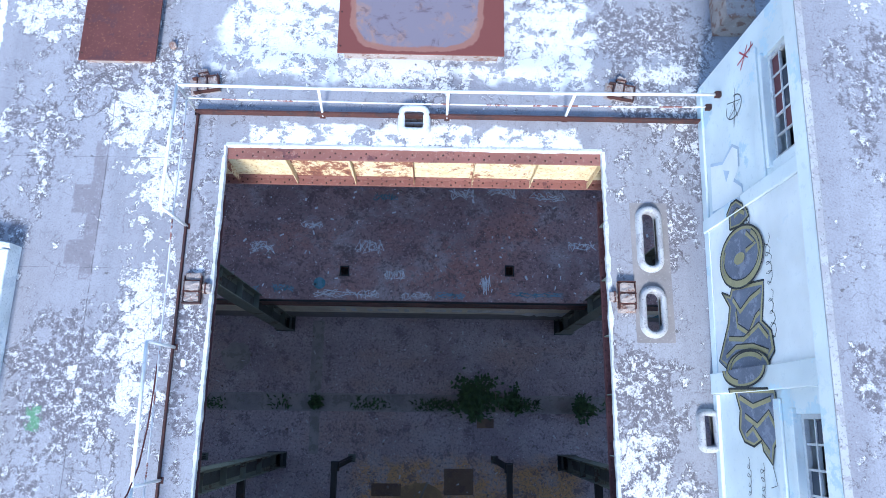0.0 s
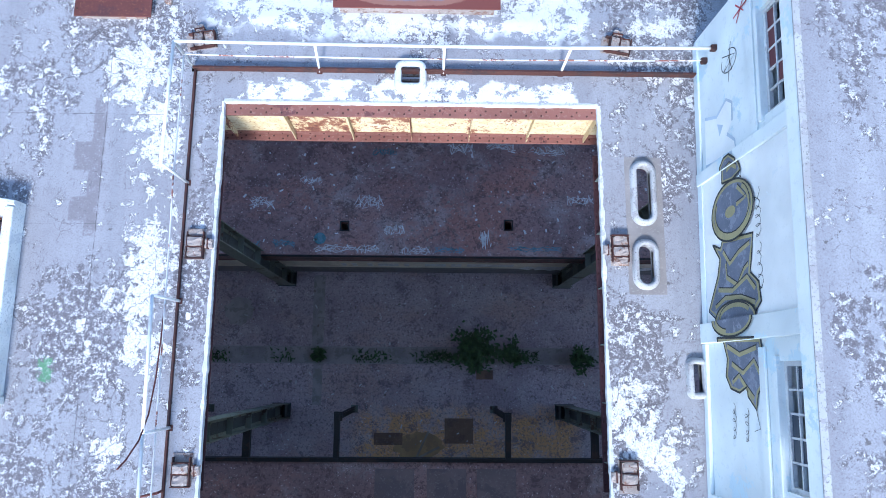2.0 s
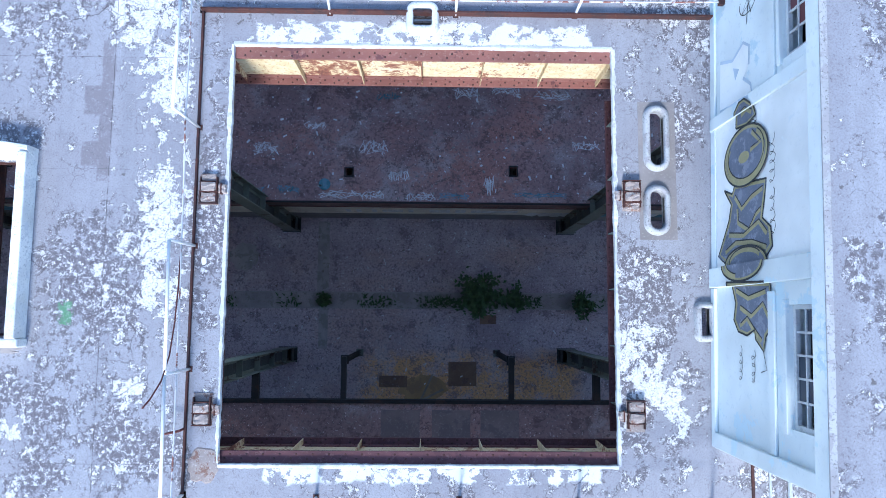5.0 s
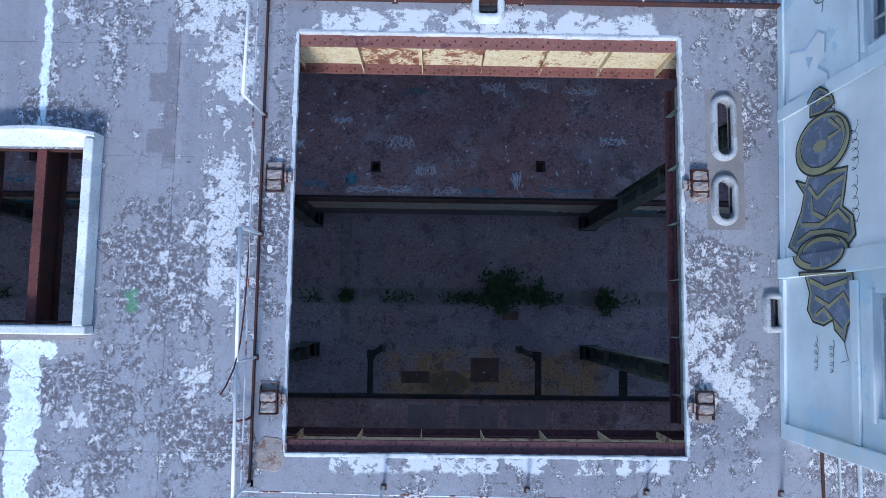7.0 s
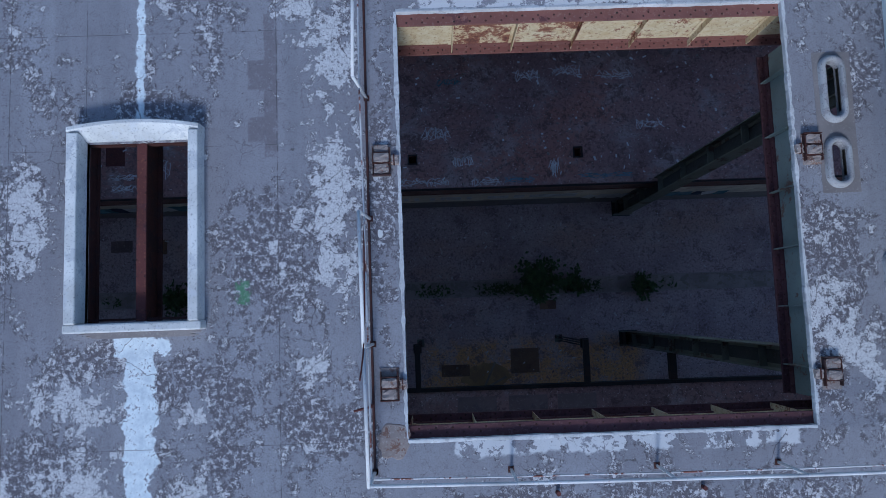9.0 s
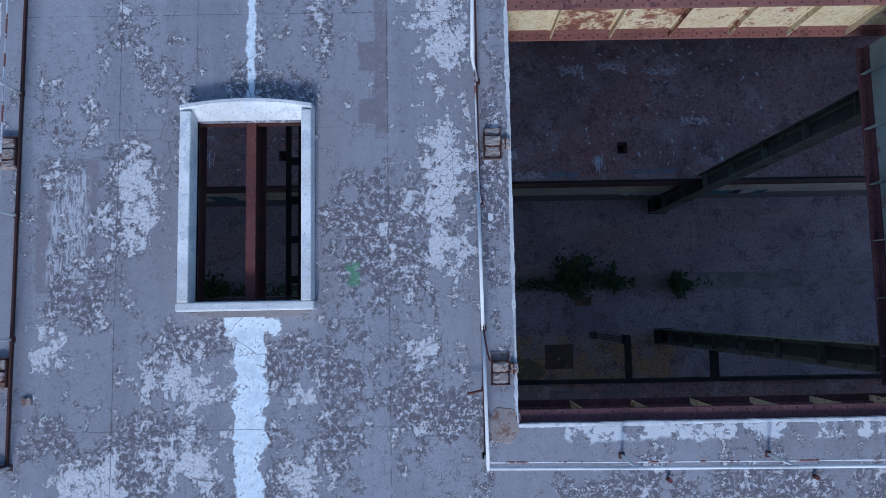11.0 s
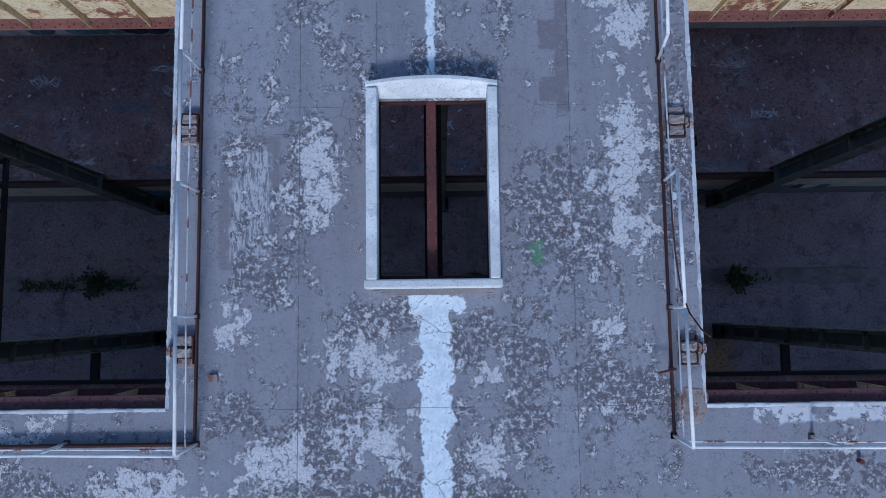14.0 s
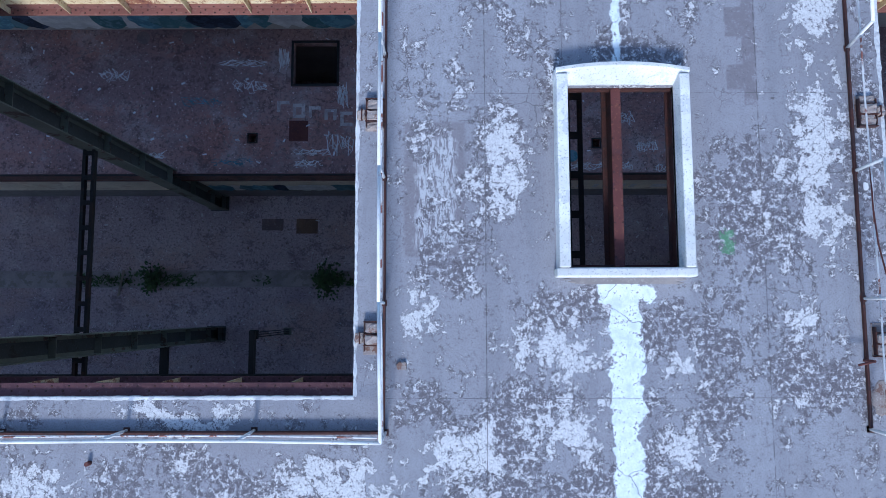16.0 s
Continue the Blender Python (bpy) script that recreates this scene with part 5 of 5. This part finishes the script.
# aisle floor: plates, grit, planks, stones
for x0, x1, y0, y1, mat, nm, lab in ((1.2, 2.9, -4.1, -2.65, PLATE, "floor_plate", "brown rusted plate set in the floor"), (-1.6, 1.0, -5.0, -3.5, SAND, "grit_spread", "thin spread of ochre grit on the floor"),
                                     (3.1, 4.1, -0.35, 0.2, PLATE, "drain_cover", "dark drain cover beside the gutter"), (-3.0, -1.3, -4.2, -3.5, PLATE, "floor_plate", "brown rusted plate set in the floor"),
                                     (-22.9, -21.6, 4.0, 4.7, TREAD, "drain_cover", "dark square cover in the floor"), (-20.8, -19.5, 3.8, 4.7, PLATE, "floor_plate", "brown stained plate in the floor"), (-12.2, -10.6, 2.9, 4.4, SOIL, "soil_patch", "dark earth patch in the floor")):
    bm = bmesh.new()
    rng = random.Random(int(x0 * 10))
    n = 28
    vs = []
    rag = 0.0 if "plate" in nm or "cover" in nm else 0.16
    cx, cy, hx, hy = (x0 + x1) / 2, (y0 + y1) / 2, (x1 - x0) / 2, (y1 - y0) / 2
    for j in range(n):
        a = math.tau * (j + 0.5) / n
        c, s = math.cos(a), math.sin(a)
        k = 1 / max(abs(c), abs(s)) if not rag else 1.1
        k *= 1 + rng.uniform(-rag, rag)
        vs.append((cx + hx * c * k, cy + hy * s * k))
    top = [bm.verts.new((*v, FLOOR_Z + (0.012 if rag else 0.025))) for v in vs]
    low = [bm.verts.new((*v, FLOOR_Z)) for v in vs]
    bm.faces.new(top)
    for j in range(n):
        bm.faces.new((low[j], low[(j + 1) % n], top[(j + 1) % n], top[j]))
    solo(nm, bm, mat, lab, nm.replace("_", " "))
setting("floor_channel", boxed(-6.75, -6.2, -1.9, 0.53, FLOOR_Z + 0.001, FLOOR_Z + 0.02), SOIL, "soil-filled channel across the floor", "floor")
setting("floor_channel_north", boxed(-6.9, -6.2, 1.57, 5.9, FLOOR_Z + 0.001, FLOOR_Z + 0.02), SOIL, "soil-filled channel across the floor", "floor")
for y in (0.535, 1.505):
    setting("gutter_kerb_%d" % (1 if y < 1 else 2), boxed(X0, X1, y, y + 0.06, FLOOR_Z + 0.001, FLOOR_Z + 0.05), CONCRETE, "low concrete kerb of the gutter", "kerb")
for (ax, ay), (bx, by) in (((-0.5, -5.0), (0.25, -3.4)), ((-0.3, -4.9), (0.9, -4.3)), ((-31.5, 0.0), (-31.2, 1.6))):
    a, c = Vector((ax, ay, FLOOR_Z + 0.06)), Vector((bx, by, FLOOR_Z + 0.06))
    d = (c - a).normalized()
    m = Vector((-d.y, d.x, 0)) * 0.06
    bm = bmesh.new()
    lo = [bm.verts.new(v - Vector((0, 0, 0.03))) for v in (a - m, c - m, c + m, a + m)]
    hi = [bm.verts.new(v + Vector((0, 0, 0.03))) for v in (a - m, c - m, c + m, a + m)]
    bm.faces.new(hi), bm.faces.new(lo[::-1])
    for j in range(4):
        bm.faces.new((lo[j], lo[(j + 1) % 4], hi[(j + 1) % 4], hi[j]))
    solo("plank", bm, WOOD, "pale loose plank lying on the floor", "plank")


def bush(x, y, z, r, hgt, leaves, seed):
    """A shrub: bent stems and several hundred folded leaves."""
    rng = random.Random(seed)
    b = thing("bush", "leafy green bush growing out of the gutter", "bush", (x, y, z), 0, "bushes in the gutter")
    st, lf = bmesh.new(), bmesh.new()
    tips = []
    for i in range(14):
        a, lean = rng.uniform(0, math.tau), rng.uniform(0.2, 1.0)
        p = Vector((0, 0, 0))
        for j in range(4):
            q = p + Vector((math.cos(a) * lean * r / 4, math.sin(a) * lean * r / 4, hgt * rng.uniform(0.15, 0.27)))
            a += rng.uniform(-0.5, 0.5)
            tube(st, p, q, 0.035 * (1 - j / 5), 5)
            tips.append(q)
            p = q
    for i in range(leaves):
        c = rng.choice(tips) + Vector((rng.gauss(0, 0.2), rng.gauss(0, 0.16), rng.gauss(0, 0.15))) * r * 0.75
        L, W = rng.uniform(0.16, 0.34), rng.uniform(0.05, 0.10)
        m = Matrix.Rotation(rng.uniform(0, math.tau), 3, "Z") @ Matrix.Rotation(rng.uniform(-0.7, 0.5), 3, "Y") @ Matrix.Rotation(rng.uniform(-0.5, 0.5), 3, "X")
        v = [lf.verts.new(c + m @ Vector(q)) for q in ((0, 0, 0), (L * 0.5, W, 0.03), (L, 0, -0.02), (L * 0.5, -W, 0.03))]
        lf.faces.new(v[:3]), lf.faces.new((v[0], v[2], v[3]))
    part("stems", st, TWIG, b)
    tagged(part("leaves", lf, LEAF, b), kind="stuff")


bush(2.75, 1.25, FLOOR_Z - 0.12, 1.7, 1.9, 1300, 1)
bush(5.2, 1.25, FLOOR_Z - 0.12, 0.8, 1.0, 350, 2)
bush(9.3, 1.0, FLOOR_Z - 0.12, 0.9, 1.0, 350, 3)
bush(-6.4, 0.95, FLOOR_Z - 0.12, 0.6, 0.6, 220, 4)
bush(-19.0, 1.0, FLOOR_Z - 0.12, 1.1, 0.8, 400, 5)
bush(-29.4, 1.1, FLOOR_Z - 0.12, 0.9, 0.8, 300, 6)
rng = random.Random(12)
bm = bmesh.new()
for i in range(2600):
    x, y = rng.uniform(-34, 13), rng.gauss(0.95, 0.2)
    if math.sin(x * 1.3) + math.sin(x * 0.37 + 1) + rng.random() < 0.7:
        continue
    y = min(max(y, 0.58), 1.32)
    a, L = rng.uniform(0, math.tau), rng.uniform(0.12, 0.40)
    d = Vector((math.cos(a) * L, math.sin(a) * L, rng.uniform(0.05, 0.25)))
    c = Vector((x, y, FLOOR_Z - 0.12))
    s = Vector((-d.y, d.x, 0)).normalized() * 0.05
    bm.faces.new([bm.verts.new(v) for v in (c - s, c + s, c + d)])
tagged(solo("weeds", bm, LEAF, "low green weeds along the soil gutter", "weeds"), kind="stuff")
bm = bmesh.new()
for i in range(500):
    zone = rng.random()
    x = rng.uniform(-33, 12)
    y, z = (rng.uniform(-4.5, 5.6), FLOOR_Z) if zone < 0.6 else (rng.uniform(6.0, 13.0), DECK_Z)
    if any(h[0] - 0.2 < x < h[1] + 0.2 and h[2] - 0.2 < y < h[3] + 0.2 for h in DECK_HOLES) or (0.5 < y < 1.45 and z == FLOOR_Z):
        continue
    s = rng.uniform(0.03, 0.11)
    m = Matrix.Translation((x, y, z + s * 0.3)) @ Matrix.Rotation(rng.uniform(0, 6), 4, "Z") @ Matrix.Diagonal((s, s * rng.uniform(0.4, 1), s * 0.5, 1))
    bmesh.ops.create_icosphere(bm, subdivisions=1, radius=1, matrix=m)
litter = bmesh.new()
for i in range(320):
    x = rng.uniform(-33, 12)
    y, z = (rng.uniform(-4.0, 5.4), FLOOR_Z) if i % 2 else (rng.uniform(6.2, 13.0), DECK_Z)
    if any(h[0] - 0.2 < x < h[1] + 0.2 and h[2] - 0.2 < y < h[3] + 0.2 for h in DECK_HOLES) or (0.5 < y < 1.6 and z == FLOOR_Z):
        continue
    w, d, a = rng.uniform(0.03, 0.12), rng.uniform(0.02, 0.05), rng.uniform(0, math.tau)
    u, v = Vector((math.cos(a) * w, math.sin(a) * w, 0)), Vector((-math.sin(a) * d, math.cos(a) * d, 0))
    c = Vector((x, y, z + 0.03))
    q = [litter.verts.new(c + k) for k in (-u - v, u - v, u + v, v - u)]
    r = [litter.verts.new(c + k - Vector((0, 0, 0.03))) for k in (-u - v, u - v, u + v, v - u)]
    litter.faces.new(q)
    for k in range(4):
        litter.faces.new((r[k], r[(k + 1) % 4], q[(k + 1) % 4], q[k]))
tagged(solo("litter", litter, CHALK, "pale scraps of litter scattered on the floors", "litter"), kind="stuff")
tagged(solo("rubble", bm, BLOCK, "scattered small rubble on the floors", "rubble"), kind="stuff")
